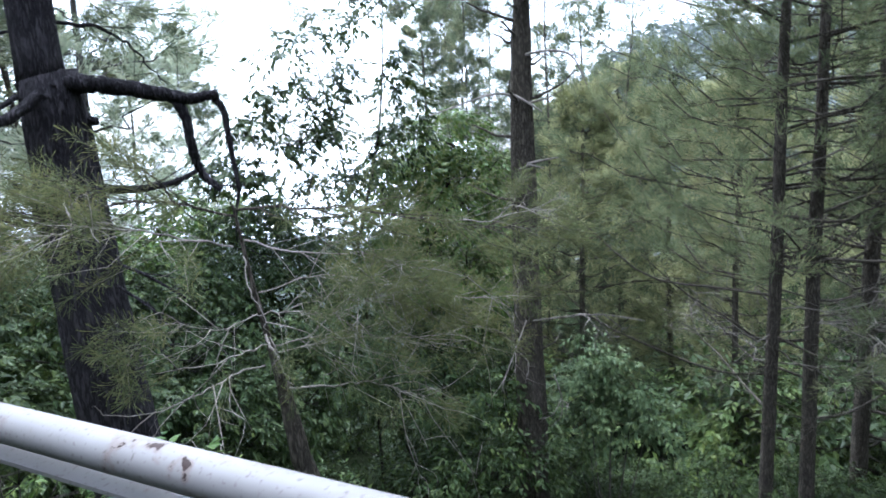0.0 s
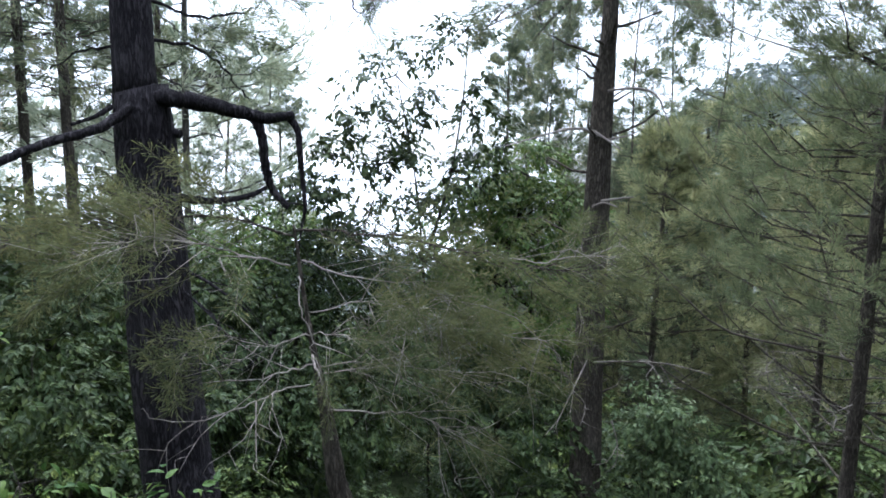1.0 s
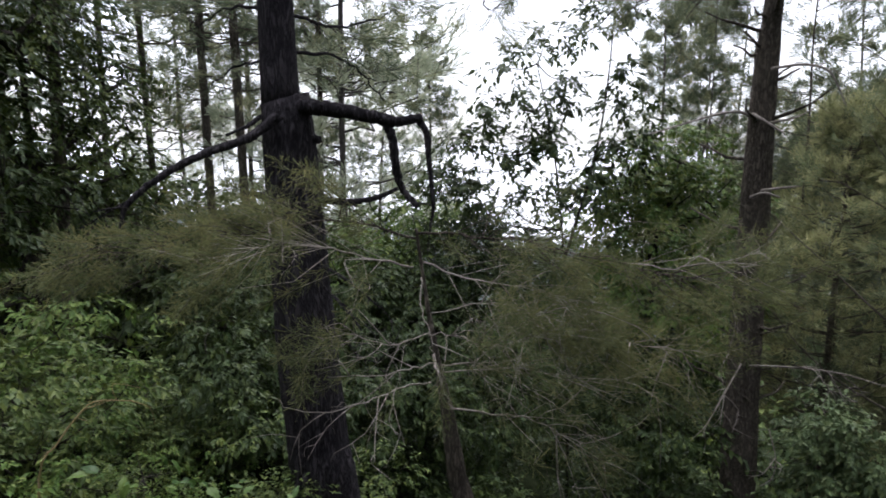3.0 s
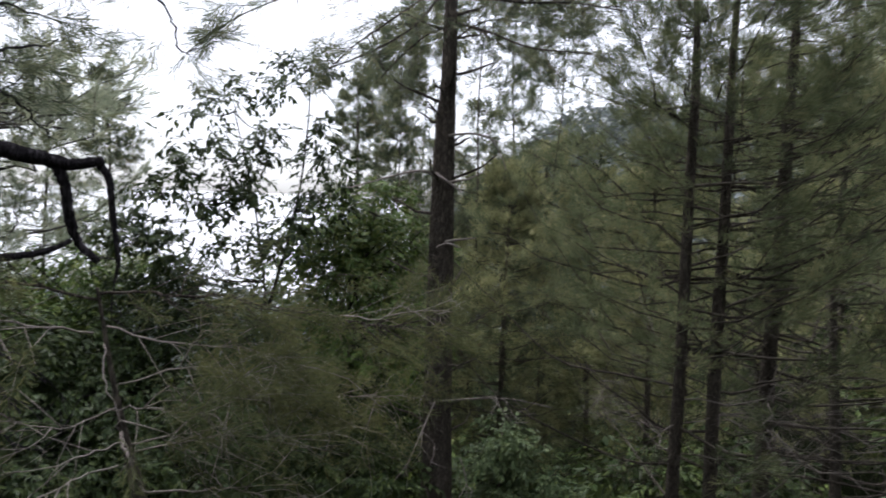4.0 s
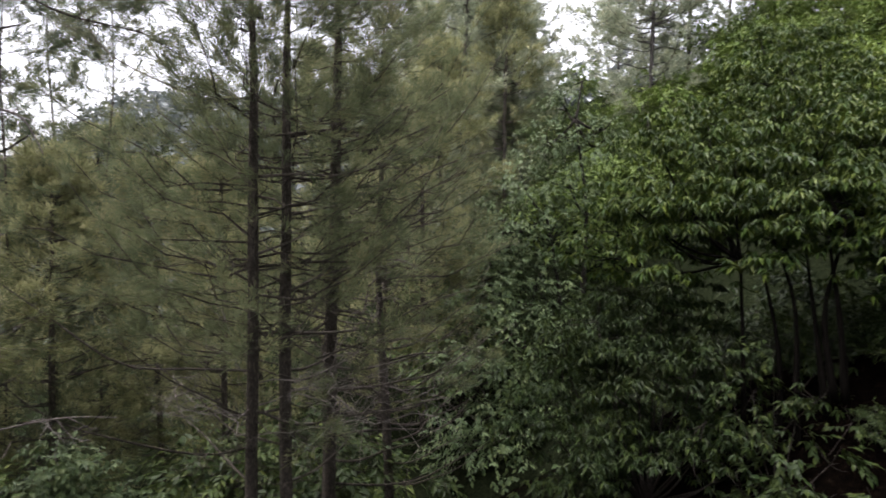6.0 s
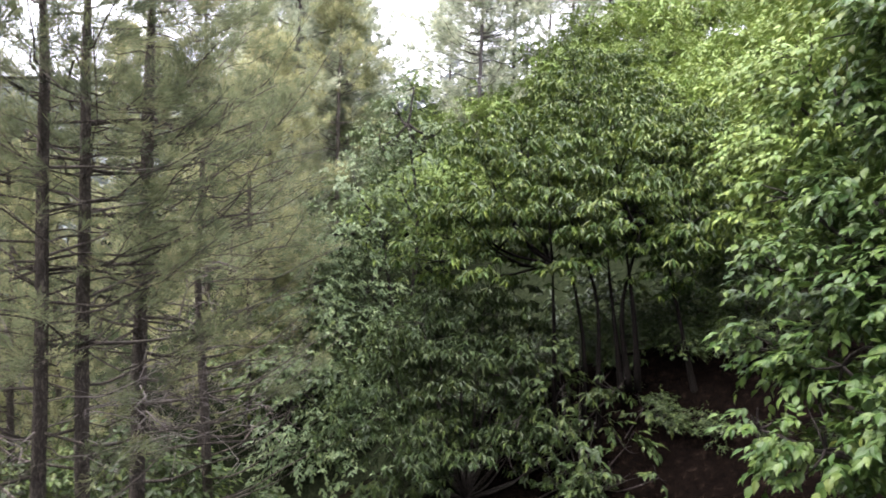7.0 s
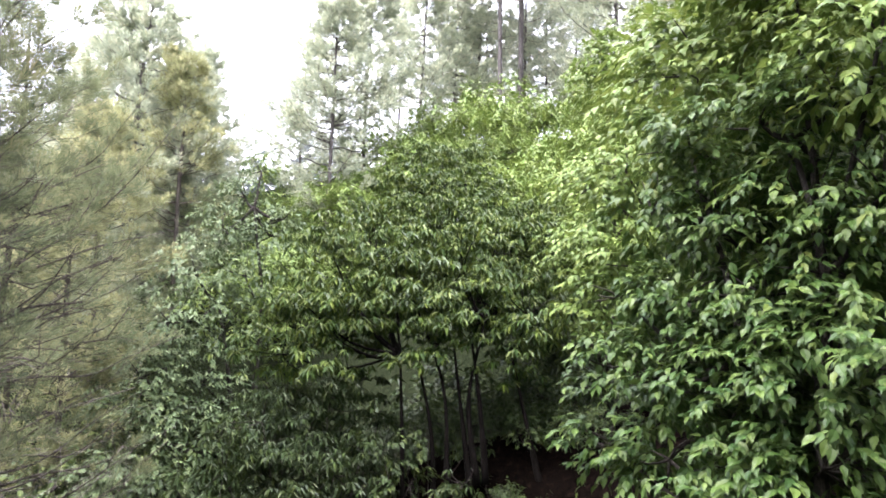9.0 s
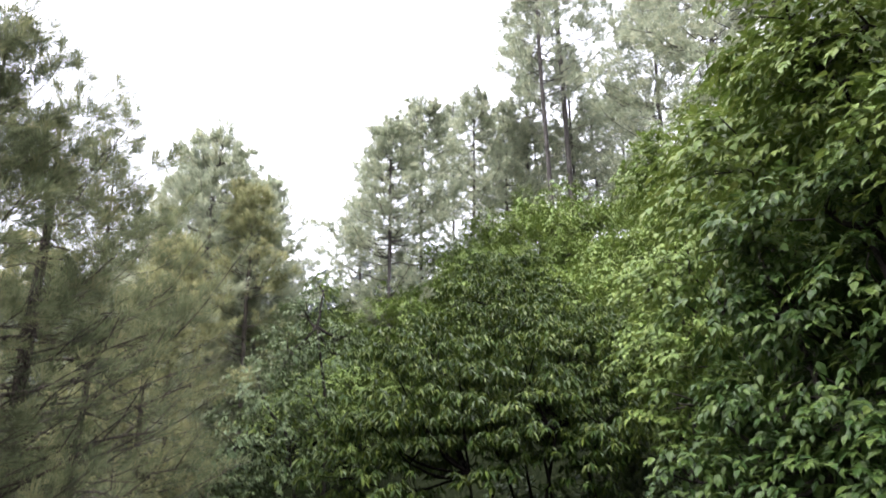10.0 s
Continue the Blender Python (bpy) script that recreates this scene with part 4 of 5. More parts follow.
def leafy(seed, name, blobs, base, mat, label, category="tree", cover=1.0, size=0.1, k=6, shape=LEAF_SMALL, stems=(), stem_r=0.03, bark=BARK_SMOOTH, group="", twigs=True, up=0.25, inside=0.25, singles=0, clump=5, whorl=False):
    rng = np.random.default_rng(seed)
    bx, by = base[:2]
    gz = float(ground_z(bx, by))
    t = thing(name, (bx, by, gz), label, category, group)
    for st in stems:
        s = Soup()
        s.tube(smooth_line(st, 10), [stem_r, stem_r * 0.6, stem_r * 0.3], 8, 0.05, rng)
        part("stem", s, bark, t)
    if twigs:
        s = Soup()
        anchors = np.concatenate([np.asarray(st, float) for st in stems]) if len(stems) else np.array([[bx, by, gz]])
        for x, y, z, r in blobs:
            c = np.array([x, y, z])
            a = anchors[np.argmin(np.linalg.norm(anchors - c, axis=1) + 0.6 * np.clip(anchors[:, 2] - z, 0, None))]
            mid = (a + c) / 2 + [0, 0, -0.12 * np.linalg.norm(c - a)]
            s.tube(smooth_line([a, mid, c], 7), [stem_r * 0.5, stem_r * 0.2], 5, 0.05, rng)
            for _ in range(5):
                e = c + unit(rng.normal(size=3) + [0, 0, 0.3]) * r * 0.9
                s.tube(smooth_line([c, (c + e) / 2 + rng.normal(size=3) * 0.06 * r, e], 4), [stem_r * 0.2, stem_r * 0.07], 4)
        part("branch", s, bark, t, kind="stuff")
    P, D, N, S = sprays(rng, blobs, 6.5 * cover / size ** 2, size, k, up, inside, clump=clump, whorl=whorl)
    if singles:
        order = np.argsort(P[:, 0])
        hang_leaves(t, *[q[order[:singles]] for q in (P, D, N, S)])
        P, D, N, S = [q[order[singles:]] for q in (P, D, N, S)]
    g = Soup()
    g.leaves(P, D, N, S, shape)
    part("crown", g, mat, t, kind="stuff", smooth=False)
    return t


def deepened(blobs, *steps):
    """Rounded masses, carried on by the given steps to fill a crown's depth; the added ones, unseen behind, cast shade.
    """
    return blobs + [(x + dx, y + dy, z + dz, r * 1.1) for dx, dy, dz in steps for x, y, z, r in blobs]


# the open-crowned tree against the sky
b1 = [(0.36, 6.45, 2.74, 0.28), (0.11, 6.46, 2.60, 0.20), (-0.27, 6.34, 2.47, 0.22), (-0.58, 6.21, 2.26, 0.24), (-0.10, 6.35, 2.15, 0.22), (-0.78, 6.08, 1.82, 0.26), (-0.42, 6.22, 1.86, 0.26), (-0.04, 6.35, 1.85, 0.18), (0.46, 6.55, 2.26, 0.22), (0.57, 6.55, 1.90, 0.30), (-0.91, 5.95, 1.53, 0.26), (-0.57, 6.11, 1.48, 0.30), (-0.15, 6.25, 1.49, 0.30), (-1.07, 5.92, 1.14, 0.30), (-0.71, 5.98, 1.14, 0.30), (-0.30, 6.13, 1.08, 0.32), (0.18, 6.36, 1.27, 0.30), (0.52, 6.45, 1.55, 0.28), (-1.14, 5.90, 1.30, 0.20)]
leafy(101, "broadleaf_tree", b1, (0.09, 6.35, -1.97), LEAF_DARK, "open-crowned broadleaf tree with dark drooping leaves", cover=0.55, size=0.074, shape=LEAF_SHAPE, k=6, stem_r=0.017,
      stems=([(0.10, 6.36, -2.59), (0.06, 6.35, -0.75), (-0.04, 6.35, 0.71), (-0.15, 6.30, 1.54), (-0.32, 6.28, 2.30)], [(-0.01, 6.35, 0.42), (0.24, 6.41, 1.38), (0.34, 6.45, 2.11), (0.38, 6.45, 2.82)]), inside=0.4)
b2 = [(0.63, 7.24, 1.19, 0.50), (1.15, 7.40, 1.38, 0.50), (0.95, 7.22, 0.81, 0.60), (1.48, 7.35, 0.93, 0.50), (0.31, 7.06, 0.75, 0.50), (0.74, 6.84, 0.23, 0.70), (1.17, 6.79, -0.07, 0.70), (0.19, 6.86, -0.03, 0.60)]
b19 = [(0.62, 6.64, -0.60, 0.50), (1.10, 6.60, -0.76, 0.55), (0.08, 6.45, -0.78, 0.55), (0.59, 6.04, -1.09, 0.50), (1.14, 5.98, -1.18, 0.50)]
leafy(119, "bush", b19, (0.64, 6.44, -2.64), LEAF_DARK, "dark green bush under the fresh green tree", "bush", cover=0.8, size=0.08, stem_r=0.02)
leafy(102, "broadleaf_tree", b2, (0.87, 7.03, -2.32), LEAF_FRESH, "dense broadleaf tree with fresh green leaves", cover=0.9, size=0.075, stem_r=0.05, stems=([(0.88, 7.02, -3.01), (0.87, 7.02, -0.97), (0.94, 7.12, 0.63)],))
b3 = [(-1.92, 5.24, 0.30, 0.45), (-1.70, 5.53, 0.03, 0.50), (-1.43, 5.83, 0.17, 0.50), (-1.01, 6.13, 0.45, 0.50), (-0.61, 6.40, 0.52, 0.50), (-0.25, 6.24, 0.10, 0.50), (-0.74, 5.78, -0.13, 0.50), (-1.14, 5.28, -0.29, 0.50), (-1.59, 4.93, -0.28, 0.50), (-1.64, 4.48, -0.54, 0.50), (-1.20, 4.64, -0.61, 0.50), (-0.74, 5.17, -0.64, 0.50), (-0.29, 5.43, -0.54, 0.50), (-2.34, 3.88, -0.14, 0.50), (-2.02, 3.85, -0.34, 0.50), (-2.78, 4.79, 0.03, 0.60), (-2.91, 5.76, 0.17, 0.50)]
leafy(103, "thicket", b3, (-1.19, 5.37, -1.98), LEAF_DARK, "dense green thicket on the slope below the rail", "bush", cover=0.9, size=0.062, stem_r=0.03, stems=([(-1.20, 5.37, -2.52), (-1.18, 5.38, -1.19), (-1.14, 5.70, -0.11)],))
b4 = [(2.43, 6.59, -1.06, 0.30), (2.70, 6.49, -1.20, 0.35), (2.36, 6.51, -1.46, 0.33), (2.88, 6.31, -1.36, 0.30), (2.60, 6.31, -1.67, 0.38), (2.21, 6.34, -1.88, 0.30), (2.92, 6.08, -1.73, 0.35)]
leafy(104, "bush", b4, (2.09, 5.12, -1.78), LEAF_OLIVE, "pale green leafy bush beside the pine", "bush", cover=1.0, size=0.075, stem_r=0.02)

# dark leafy trees on the downhill edge
b5 = [(-4.55, 4.16, 2.02, 0.80), (-4.57, 4.72, 2.38, 0.80), (-4.48, 3.93, 1.35, 0.70), (-4.45, 5.12, 1.69, 0.70), (-4.50, 5.60, 2.05, 0.60), (-4.48, 5.88, 1.66, 0.45), (-4.44, 5.12, 1.10, 0.60), (-4.57, 4.44, 1.48, 0.70), (-4.60, 4.11, 2.55, 0.80), (-4.42, 5.67, 1.24, 0.40), (-4.67, 5.19, 2.82, 0.70)]
leafy(105, "broadleaf_tree", b5, (-4.76, 4.52, -1.69), LEAF_MID, "dark leafy tree at the downhill edge", cover=0.28, size=0.07, clump=3, stem_r=0.07, stems=([(-4.57, 4.44, -2.18), (-4.46, 4.54, 0.16), (-4.44, 4.57, 1.33), (-4.44, 4.57, 2.44)],), inside=0.5)

b5b = [(-4.15, 3.73, 2.19, 0.70), (-3.91, 3.71, 1.71, 0.60), (-4.00, 3.90, 1.15, 0.60), (-3.93, 3.37, 1.48, 0.60), (-4.20, 4.55, 2.59, 0.60), (-4.39, 4.65, 0.90, 0.50), (-3.77, 3.25, 1.01, 0.60), (-3.92, 3.69, 0.76, 0.45), (-4.39, 5.20, 2.12, 0.50), (-4.62, 5.52, 0.81, 0.45), (-4.10, 3.79, 2.66, 0.70)]
leafy(112, "broadleaf_tree", b5b, (-4.23, 3.64, -1.04), LEAF_DARK, "dark leafy tree overhanging the undergrowth", cover=0.22, size=0.07, clump=3, stem_r=0.06, stems=([(-4.30, 3.55, -1.45), (-4.17, 3.71, 0.25), (-4.08, 3.82, 1.36), (-3.99, 3.91, 2.29)],), inside=0.35)

b18 = [(-2.28, 6.08, 0.43, 0.40), (-1.93, 6.52, 0.61, 0.45), (-1.54, 6.83, 0.65, 0.45), (-1.13, 6.91, 0.53, 0.40), (-1.88, 6.01, 0.18, 0.45), (-1.53, 6.32, 0.13, 0.45), (-2.24, 5.56, 0.05, 0.40)]
leafy(117, "bush", b18, (-1.84, 6.33, -2.17), LEAF_FRESH, "fresh green bush behind the dead twigs", "bush", cover=0.8, size=0.07, stem_r=0.02)

# the grey-green tree and the rounded bush-tree across the track
b6 = [(16.17, 8.50, 4.25, 0.80), (16.34, 8.17, 5.05, 0.40), (15.48, 8.70, 3.31, 0.90), (16.04, 7.64, 3.22, 0.80), (14.76, 8.93, 2.07, 1.00), (15.34, 7.93, 2.11, 0.90), (16.17, 7.37, 3.69, 0.50), (14.05, 9.11, 0.90, 1.10), (14.70, 8.05, 0.78, 0.90), (13.35, 9.25, -0.32, 1.10), (14.08, 8.14, -0.46, 1.00), (12.76, 8.35, -1.51, 1.20), (13.91, 7.40, -1.36, 0.90), (11.61, 8.25, -2.49, 1.20), (12.25, 7.29, -2.68, 1.10), (10.93, 7.48, -3.47, 1.10), (11.58, 6.46, -3.67, 1.10)]
leafy(106, "broadleaf_tree", b6, (14.55, 7.27, -5.19), LEAF_OLIVE, "grey-green broadleaf tree with an open crown", cover=0.65, size=0.13, k=5, stem_r=0.1, stems=([(14.59, 7.20, -5.77), (15.06, 7.37, -1.54), (15.54, 7.52, 1.38), (15.83, 8.06, 3.96)], [(14.48, 7.41, -4.31), (14.82, 7.83, -0.96), (15.06, 8.42, 1.35)]))
b7 = [(11.30, 2.54, 4.26, 0.40), (9.96, 2.30, 3.31, 0.56), (8.48, 2.47, 2.59, 0.42), (8.96, 1.49, 2.65, 0.57), (7.48, 2.72, 2.19, 0.45), (7.30, 1.83, 1.98, 0.54), (7.31, 1.06, 1.92, 0.54), (6.73, 2.69, 1.50, 0.42), (6.81, 2.13, 1.52, 0.48), (6.87, 1.46, 1.48, 0.48), (7.05, 0.78, 1.56, 0.48), (7.14, 0.31, 1.45, 0.36), (6.55, 2.80, 0.96, 0.42), (6.61, 2.17, 1.10, 0.36), (6.80, 1.20, 1.13, 0.30), (7.02, 0.41, 1.09, 0.30), (8.53, 0.69, 2.43, 0.47)]
st7 = ([(6.60, 0.97, -1.25), (6.64, 1.05, -0.23), (6.70, 1.10, 0.57), (6.79, 1.28, 1.13)], [(6.74, 0.82, -0.35), (6.78, 0.93, 0.33), (6.88, 1.06, 1.08)], [(6.76, 0.68, -0.22), (6.81, 0.77, 0.57), (6.91, 0.90, 1.26)], [(6.75, 0.76, -0.23), (6.79, 0.88, 0.57), (6.99, 0.76, 1.38)], [(6.85, 0.13, -0.30), (6.91, 0.30, 0.36), (7.02, 0.49, 1.09)], [(6.69, 1.45, -1.47), (6.73, 1.53, -0.00), (6.84, 1.62, 0.99)], [(6.68, 1.18, -1.19), (6.73, 1.22, 0.08), (6.82, 1.43, 1.00)])
leafy(107, "broadleaf_tree", deepened(b7, (1.0, -0.2, 0.2), (2.1, -0.5, 0.5)), (6.74, 0.81, -0.57), LEAF_LUSH, "rounded many-stemmed broadleaf tree over the track", bark=BARK_SHADED, cover=1.25, inside=0.4, size=0.115, k=9, shape=LEAF_LANCE, stem_r=0.038, clump=1, whorl=True, stems=st7)
b8 = [(6.16, 2.79, 0.34, 0.42), (6.32, 2.42, 0.17, 0.42), (5.80, 2.97, -0.06, 0.42), (5.96, 2.50, -0.33, 0.42), (6.51, 2.25, 0.45, 0.33), (6.40, 1.84, 0.09, 0.24), (6.20, 2.06, -0.11, 0.30), (6.07, 1.66, -0.42, 0.24), (6.06, 1.27, -0.59, 0.24), (6.37, 0.85, -0.14, 0.18), (5.94, 1.72, -0.77, 0.30), (5.39, 2.97, -0.54, 0.36), (5.46, 2.59, -0.83, 0.36), (5.76, 2.22, -0.83, 0.36), (5.85, 1.06, -0.85, 0.24)]
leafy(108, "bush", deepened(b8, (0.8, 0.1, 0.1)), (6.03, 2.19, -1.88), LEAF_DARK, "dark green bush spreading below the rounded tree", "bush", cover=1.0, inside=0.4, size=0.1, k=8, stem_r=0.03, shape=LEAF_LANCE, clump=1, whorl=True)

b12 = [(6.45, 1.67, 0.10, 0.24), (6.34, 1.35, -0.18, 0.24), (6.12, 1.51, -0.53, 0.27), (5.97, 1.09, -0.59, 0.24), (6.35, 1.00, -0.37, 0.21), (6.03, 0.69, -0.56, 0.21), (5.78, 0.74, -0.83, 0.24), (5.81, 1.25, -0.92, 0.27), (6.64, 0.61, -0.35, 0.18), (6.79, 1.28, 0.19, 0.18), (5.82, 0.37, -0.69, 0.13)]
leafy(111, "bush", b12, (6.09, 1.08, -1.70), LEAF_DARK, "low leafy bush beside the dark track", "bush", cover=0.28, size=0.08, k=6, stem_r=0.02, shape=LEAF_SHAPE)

# bush added where the gap behind the stems is only dark with shade
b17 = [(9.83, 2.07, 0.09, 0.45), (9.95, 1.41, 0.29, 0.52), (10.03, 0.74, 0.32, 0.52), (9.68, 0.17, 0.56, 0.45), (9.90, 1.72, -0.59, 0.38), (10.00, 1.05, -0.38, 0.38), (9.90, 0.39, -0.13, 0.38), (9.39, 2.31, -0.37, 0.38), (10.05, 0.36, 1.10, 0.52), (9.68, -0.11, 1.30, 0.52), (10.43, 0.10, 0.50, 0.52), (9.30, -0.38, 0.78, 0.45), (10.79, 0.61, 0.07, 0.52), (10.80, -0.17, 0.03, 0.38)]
leafy(116, "bush", b17, (9.91, 1.16, -1.93), LEAF_DARK, "added bush with shade-dark leaves filling the gap behind the stems", "bush", cover=0.8, size=0.14, k=6, stem_r=0.03)

# the near bush with broad leaves beside the track
b9 = [(3.56, -0.63, 2.31, 0.28), (3.32, -0.89, 2.36, 0.29), (3.11, -1.11, 2.38, 0.29), (3.62, -0.46, 2.00, 0.23), (3.39, -0.73, 1.99, 0.24), (3.13, -1.01, 1.98, 0.27), (2.93, -1.19, 1.99, 0.25), (3.59, -0.31, 1.58, 0.18), (3.38, -0.58, 1.57, 0.22), (3.14, -0.85, 1.60, 0.25), (2.94, -1.06, 1.64, 0.26), (3.51, -0.26, 1.25, 0.19), (3.33, -0.49, 1.22, 0.22), (3.11, -0.73, 1.25, 0.26), (2.89, -0.95, 1.28, 0.27), (2.73, -1.12, 1.35, 0.27), (3.43, -0.26, 0.91, 0.17), (3.26, -0.49, 0.89, 0.20), (2.98, -0.71, 0.93, 0.24), (2.77, -0.91, 1.00, 0.25), (3.34, -0.20, 0.56, 0.10), (3.12, -0.43, 0.58, 0.20), (2.83, -0.69, 0.69, 0.21), (2.59, -0.89, 0.78, 0.23)]
b10 = [(3.45, -0.99, 3.00, 0.34), (3.20, -1.13, 3.17, 0.38), (3.66, -0.96, 3.54, 0.38), (2.87, -1.17, 2.56, 0.29)]
leafy(109, "broadleaf_bush", deepened(b9, (0.5, -0.3, -0.1)), (2.97, -0.85, 0.18), LEAF_NEAR, "large bush with broad drooping fresh green leaves", "bush", cover=1.05, size=0.057, k=6, shape=LEAF_SHAPE, singles=300, stem_r=0.035, clump=12,
      stems=([(2.97, -0.85, 0.07), (2.98, -0.82, 0.71), (3.14, -0.76, 1.34), (3.39, -0.69, 1.96)], [(2.89, -0.93, 0.12), (2.89, -0.95, 0.96), (2.96, -1.00, 1.68), (3.22, -0.97, 2.28)]))

# the near bush's top masses, their lit look put into a brighter leaf colour
leafy(118, "broadleaf_bush", b10, (3.23, -1.07, 0.73), LEAF_BRIGHT, "top of the broad-leaved bush, leaf colour brightened as if lit", "bush", cover=0.95, size=0.062, k=6, shape=LEAF_SHAPE, stem_r=0.035, clump=12,
      stems=([(3.14, -1.03, 0.75), (3.22, -1.08, 1.80), (3.34, -1.04, 2.96)],))

b13 = [(4.27, -0.81, 2.94, 0.45), (4.77, -1.45, 3.40, 0.50), (3.87, -1.41, 3.24, 0.65), (5.42, -1.01, 3.24, 0.60)]
b11 = b13 + [(9.31, -0.72, 4.78, 0.65), (8.90, -1.20, 5.01, 0.65), (8.46, -1.61, 5.25, 0.65), (8.57, -0.95, 3.91, 0.58), (8.16, -1.29, 4.20, 0.58), (8.01, -1.97, 5.44, 0.65), (8.25, -0.38, 3.04, 0.43), (7.87, -0.62, 2.77, 0.43), (7.53, -0.23, 2.26, 0.36), (7.14, -0.67, 3.00, 0.43), (6.94, -0.55, 2.26, 0.36), (6.95, -0.39, 1.69, 0.32), (6.42, -0.72, 1.95, 0.36)]
leafy(110, "bush", b11, (8.95, -0.67, 0.43), LEAF_BRIGHT, "tall green bushes banked up the hillside", "bush", cover=1.2, size=0.085, k=6, stem_r=0.05, shape=LEAF_SHAPE, stems=([(8.95, -0.67, -0.28), (8.95, -0.69, 1.90), (8.95, -0.70, 3.80)], [(8.52, -1.30, -0.14), (8.52, -1.32, 2.59), (8.50, -1.41, 4.61)]))


b14 = [(12.50, 5.77, -3.43, 0.45), (12.13, 5.84, -4.03, 0.40), (12.87, 5.69, -3.04, 0.35)]
leafy(113, "bush", b14, (12.50, 5.78, -5.89), LEAF_BRIGHT, "small yellow-green bush in a gap", "bush", cover=0.8, size=0.12, k=5, stem_r=0.02)
b15 = [(-0.28, 0.70, 0.95, 0.04), (-0.24, 0.75, 0.93, 0.04), (-0.21, 0.73, 0.91, 0.04), (-0.21, 0.79, 0.91, 0.03)]
leafy(114, "roadside_weed", b15, (-0.25, 0.74, 0.75), LEAF_NEAR, "pale-leaved weed growing up beside the rail", "weed", cover=0.2, size=0.02, k=4, stem_r=0.006, shape=LEAF_SHAPE)
b16 = [(-0.48, 0.88, 0.88, 0.06), (-0.45, 0.89, 0.85, 0.05), (-0.52, 0.91, 0.88, 0.05), (-0.46, 0.83, 0.87, 0.06)]
leafy(115, "roadside_weed", b16, (-0.50, 0.86, 0.60), LEAF_NEAR, "fresh green weed under the rail", "weed", cover=0.16, size=0.03, k=5, stem_r=0.005, shape=LEAF_SHAPE)


def dead_stalk():
    rng = np.random.default_rng(4)
    line = [(-1.69, 1.80, 0.25), (-1.64, 1.85, 0.39), (-1.60, 1.90, 0.47), (-1.55, 1.94, 0.52), (-1.45, 2.02, 0.50)]
    gz = float(ground_z(line[0][0], line[0][1]))
    t = thing("dead_stalk", (line[0][0], line[0][1], gz), "bent dry straw-coloured plant stalk in the undergrowth", "plant")
    s = Soup()
    ln = smooth_line([(line[0][0], line[0][1], gz - 0.05)] + line, 20)
    s.tube(ln, [0.0045, 0.0035, 0.002], 6, 0.05, rng)
    dead_twigs(rng, s, ln, 0.002, 7, 0.12, 1)
    part("stem", s, STRAW, t)


dead_stalk()


# shrubs, built a few times and set out over the slopes
def shrub(seed, size, leaf, mat, label, group, cover=0.6, k=5):
    rng = np.random.default_rng(seed)
    bl = [(rng.normal() * 0.4 * size, rng.normal() * 0.4 * size, size * rng.uniform(0.35, 0.95), size * rng.uniform(0.3, 0.5)) for _ in range(7)]
    gz = float(ground_z(0, 0))
    bl = [(x, y, z + gz, r) for x, y, z, r in bl]
    return leafy(seed, "shrub", bl, (0, 0), mat, label, "shrub", cover=cover, size=leaf, k=k, up=0.7, stem_r=0.025 * size, stems=([(0, 0, gz - 0.1), (0.05, 0, gz + 0.4 * size), (0, 0.05, gz + 0.7 * size)],), group=group)


rng = np.random.default_rng(123)


def strew(kinds, spots):
    for i, kd in enumerate(kinds):
        set_out(kd, spots[i::len(kinds)], rng)


hill = [shrub(201, 1.6, 0.11, LEAF_BRIGHT, "bright green hillside shrub", "hillside shrubs", 0.48), shrub(202, 1.4, 0.11, LEAF_BRIGHT, "bright green hillside shrub", "hillside shrubs", 0.55),
        shrub(203, 1.5, 0.12, LEAF_BRIGHT, "bright green hillside shrub", "hillside shrubs", 0.55)]
spots = []
while len(spots) < 115:
    az, r = rng.uniform(64, 122), rng.uniform(13.5, 33)
    x, y = polar(az, r)
    if r > 20 or az > 86:
        spots.append((x, y, rng.uniform(0.8, 1.5)))
strew(hill, spots)

low = [shrub(211, 0.7, 0.055, LEAF_FRESH, "low yellowish-green undergrowth plant", "undergrowth below the rail", 0.3), shrub(212, 0.8, 0.055, LEAF_MID, "low green undergrowth plant", "undergrowth below the rail", 0.3)]
spots = []
while len(spots) < 30:
    az, r = rng.uniform(-64, -20), rng.uniform(2.0, 6.0)
    x, y = polar(az, r)
    if (x - RAIL_O[0]) * OUT[0] + (y - RAIL_O[1]) * OUT[1] > 0.5:
        spots.append((x, y, rng.uniform(0.5, 0.9)))
for az, r, k in ((-38, 3.4, 0.6), (-41, 3.0, 0.7), (-44, 3.8, 1.1), (-47, 3.2, 1.05), (-50, 3.9, 1.35), (-53, 3.3, 1.15), (-45, 4.6, 1.35), (-56, 4.0, 1.4), (-49, 2.6, 0.8), (-35, 2.9, 0.5)):
    spots.append((*polar(az, r), k))
strew(low, spots)

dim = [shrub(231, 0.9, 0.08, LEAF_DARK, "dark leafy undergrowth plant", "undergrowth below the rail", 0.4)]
spots = []
while len(spots) < 40:
    az, r = rng.uniform(-20, 50), rng.uniform(3.6, 10.5)
    if az > 12 and r < 6:
        continue
    x, y = polar(az, r)
    spots.append((x, y, rng.uniform(0.6, 1.0)))
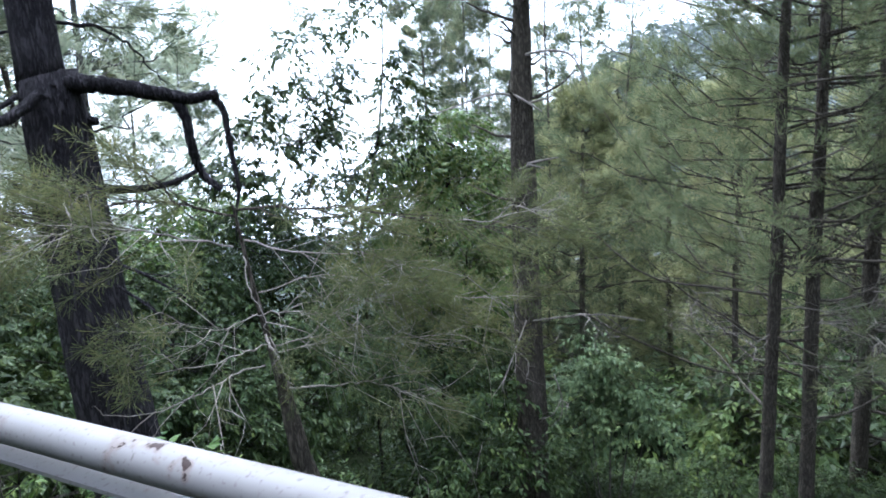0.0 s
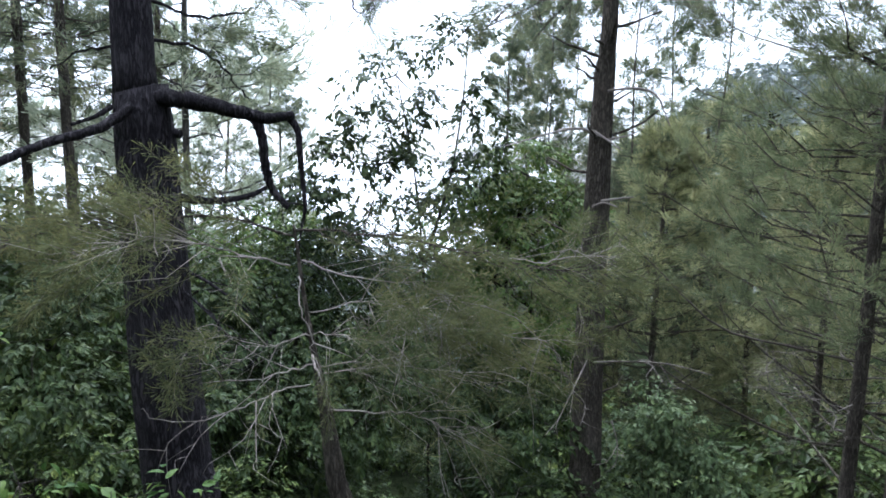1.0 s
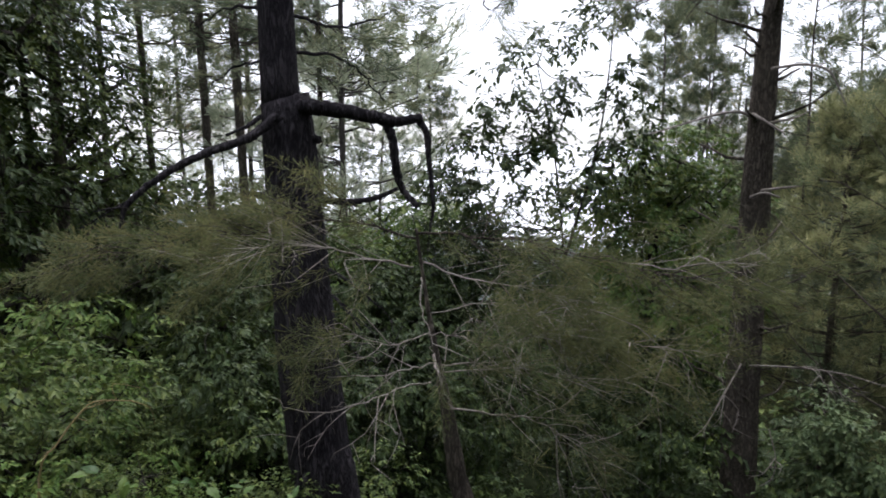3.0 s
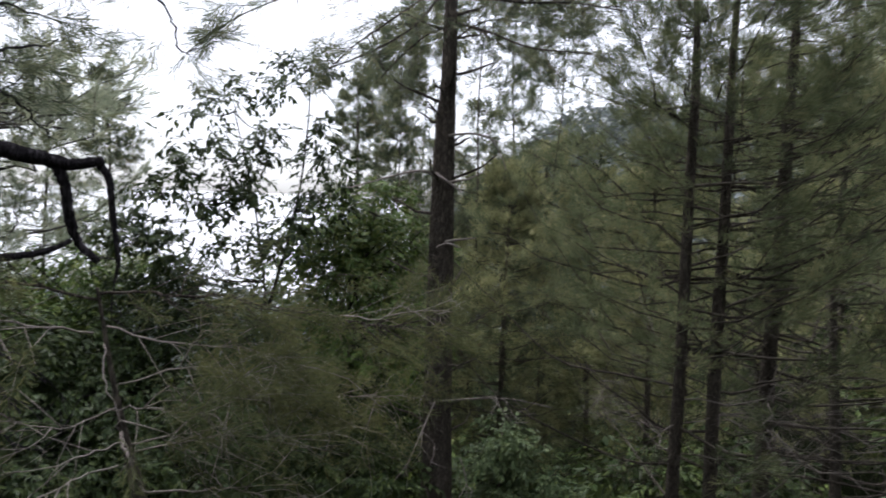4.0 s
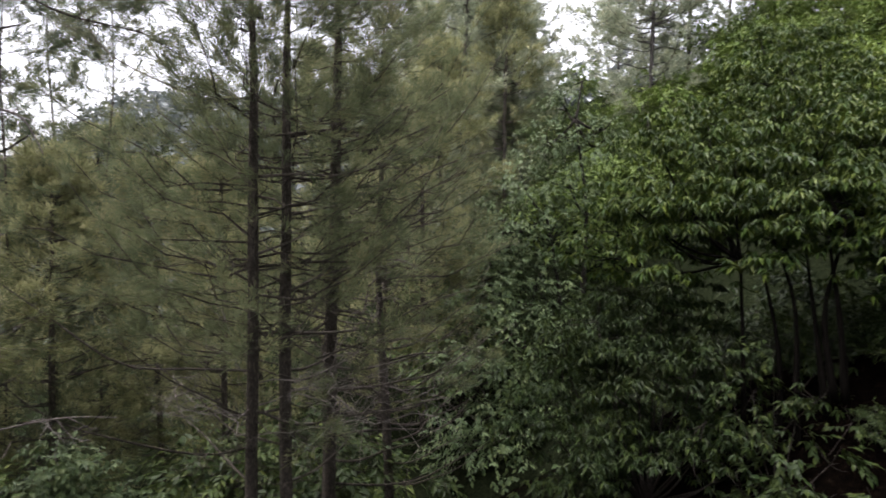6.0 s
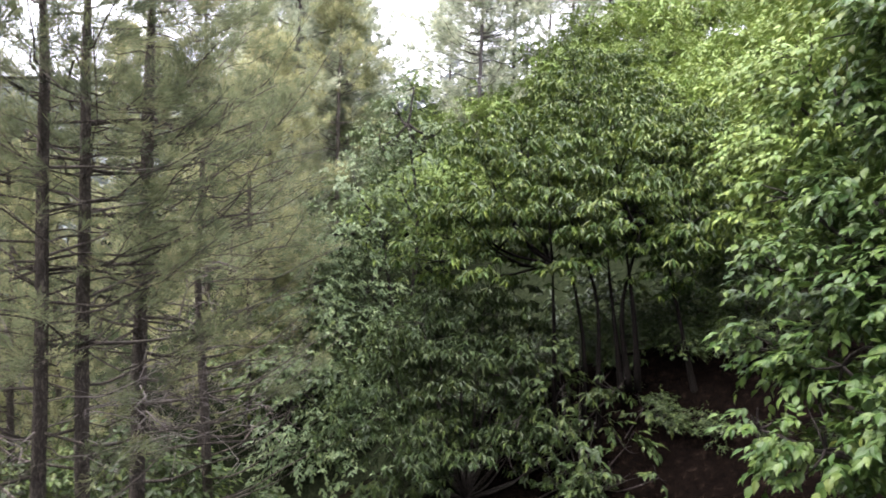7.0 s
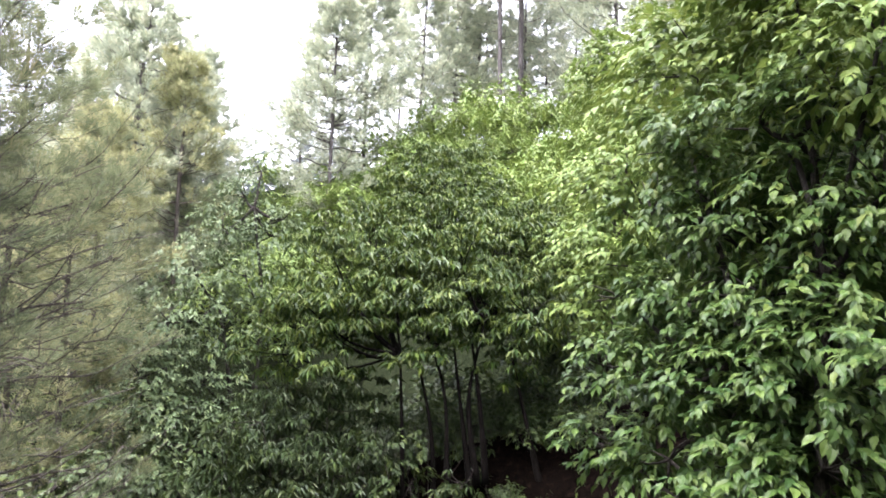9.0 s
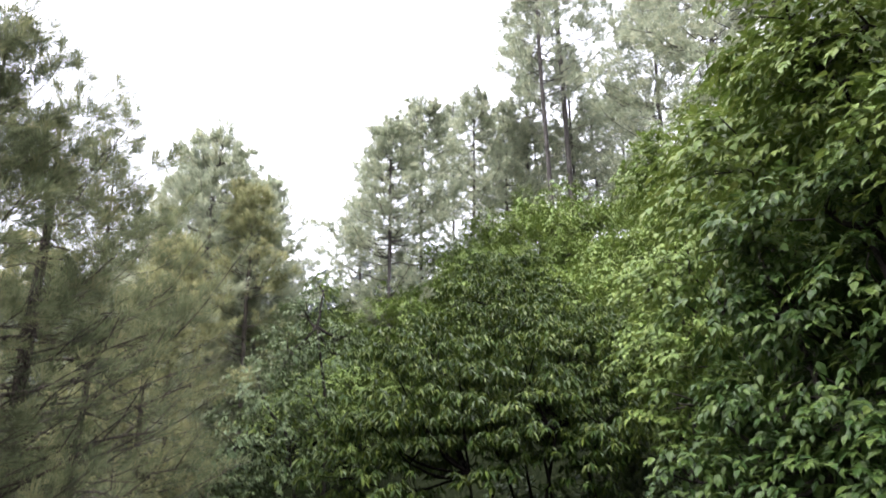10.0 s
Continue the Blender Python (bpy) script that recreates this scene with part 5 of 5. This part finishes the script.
for az, r, k in ((80, 8.6, 0.7), (83, 7.6, 0.6), (85, 8.8, 0.8), (87, 7.4, 0.55), (89, 8.4, 0.75), (91, 7.2, 0.5), (92, 8.2, 0.7), (94, 7.0, 0.5), (86, 6.6, 0.4), (90, 6.3, 0.35), (70, 10.0, 1.0), (72, 9.0, 0.9), (75, 8.4, 0.9), (77, 9.6, 1.0), (79, 8.6, 0.9), (81, 9.8, 1.0)):
    spots.append((*polar(az, r), k))
strew(dim, spots)

hollow = [shrub(221, 1.5, 0.13, LEAF_MID, "green shrub in the hollow", "shrubs in the hollow", 0.36), shrub(222, 1.3, 0.13, LEAF_DARK, "dark shrub in the hollow", "shrubs in the hollow", 0.36)]
spots = []
while len(spots) < 52:
    az, r = rng.uniform(-60, 64), rng.uniform(6.5, 22)
    x, y = polar(az, r)
    if r < (9 if az < 0 else 11):
        continue
    spots.append((x, y, rng.uniform(0.8, 1.4)))
strew(hollow, spots)


# ---- far wooded ridge ----
def far_woods():
    rng = np.random.default_rng(9)
    s = Soup()
    for _ in range(2600):
        az, r = rng.uniform(6, 72), rng.uniform(62, 200)
        x, y = polar(az, r)
        z = float(ground_z(x, y))
        h = rng.uniform(3.5, 7.0)
        n = 14
        a = rng.uniform(0, 2 * np.pi, n)
        u = rng.uniform(0.1, 1, n)
        w = (1.05 - u) * h * 0.32
        c = np.stack([x + w * np.cos(a), y + w * np.sin(a), z + u * h], -1)
        d = np.stack([np.cos(a), np.sin(a), np.full(n, -0.2)], -1)
        s.leaves(c - d * 0.7, d, np.array([0, 0, 1.0]) + rng.normal(size=(n, 3)) * 0.4, rng.uniform(1.0, 2.2, n), LEAF_SMALL)
    for _ in range(1100):
        az, r = rng.uniform(-82, 8), rng.uniform(24, 66)
        x, y = polar(az, r)
        z = float(ground_z(x, y))
        h = rng.uniform(2.0, 4.5)
        n = 16
        a, u = rng.uniform(0, 2 * np.pi, n), rng.uniform(0.05, 1, n)
        w = (1.1 - u) * h * 0.5
        c = np.stack([x + w * np.cos(a), y + w * np.sin(a), z + u * h], -1)
        d = np.stack([np.cos(a), np.sin(a), np.full(n, -0.2)], -1)
        s.leaves(c - d * 0.5, d, np.array([0, 0, 1.0]) + rng.normal(size=(n, 3)) * 0.4, rng.uniform(0.6, 1.3, n), LEAF_SMALL)
    # haze of the distance is mixed into these leaf colours
    m = leaf_material("haze_tinted_distant_woods", [(0.0, (0.11, 0.13, 0.13)), (0.5, (0.16, 0.18, 0.175)), (1.0, (0.21, 0.22, 0.20))], 0.8, 0.2)
    tagged(new("far_woods", s.mesh("far_woods", m, smooth=False)), "distant wooded ridge with haze put into its blue-green colour", "forest", kind="stuff")


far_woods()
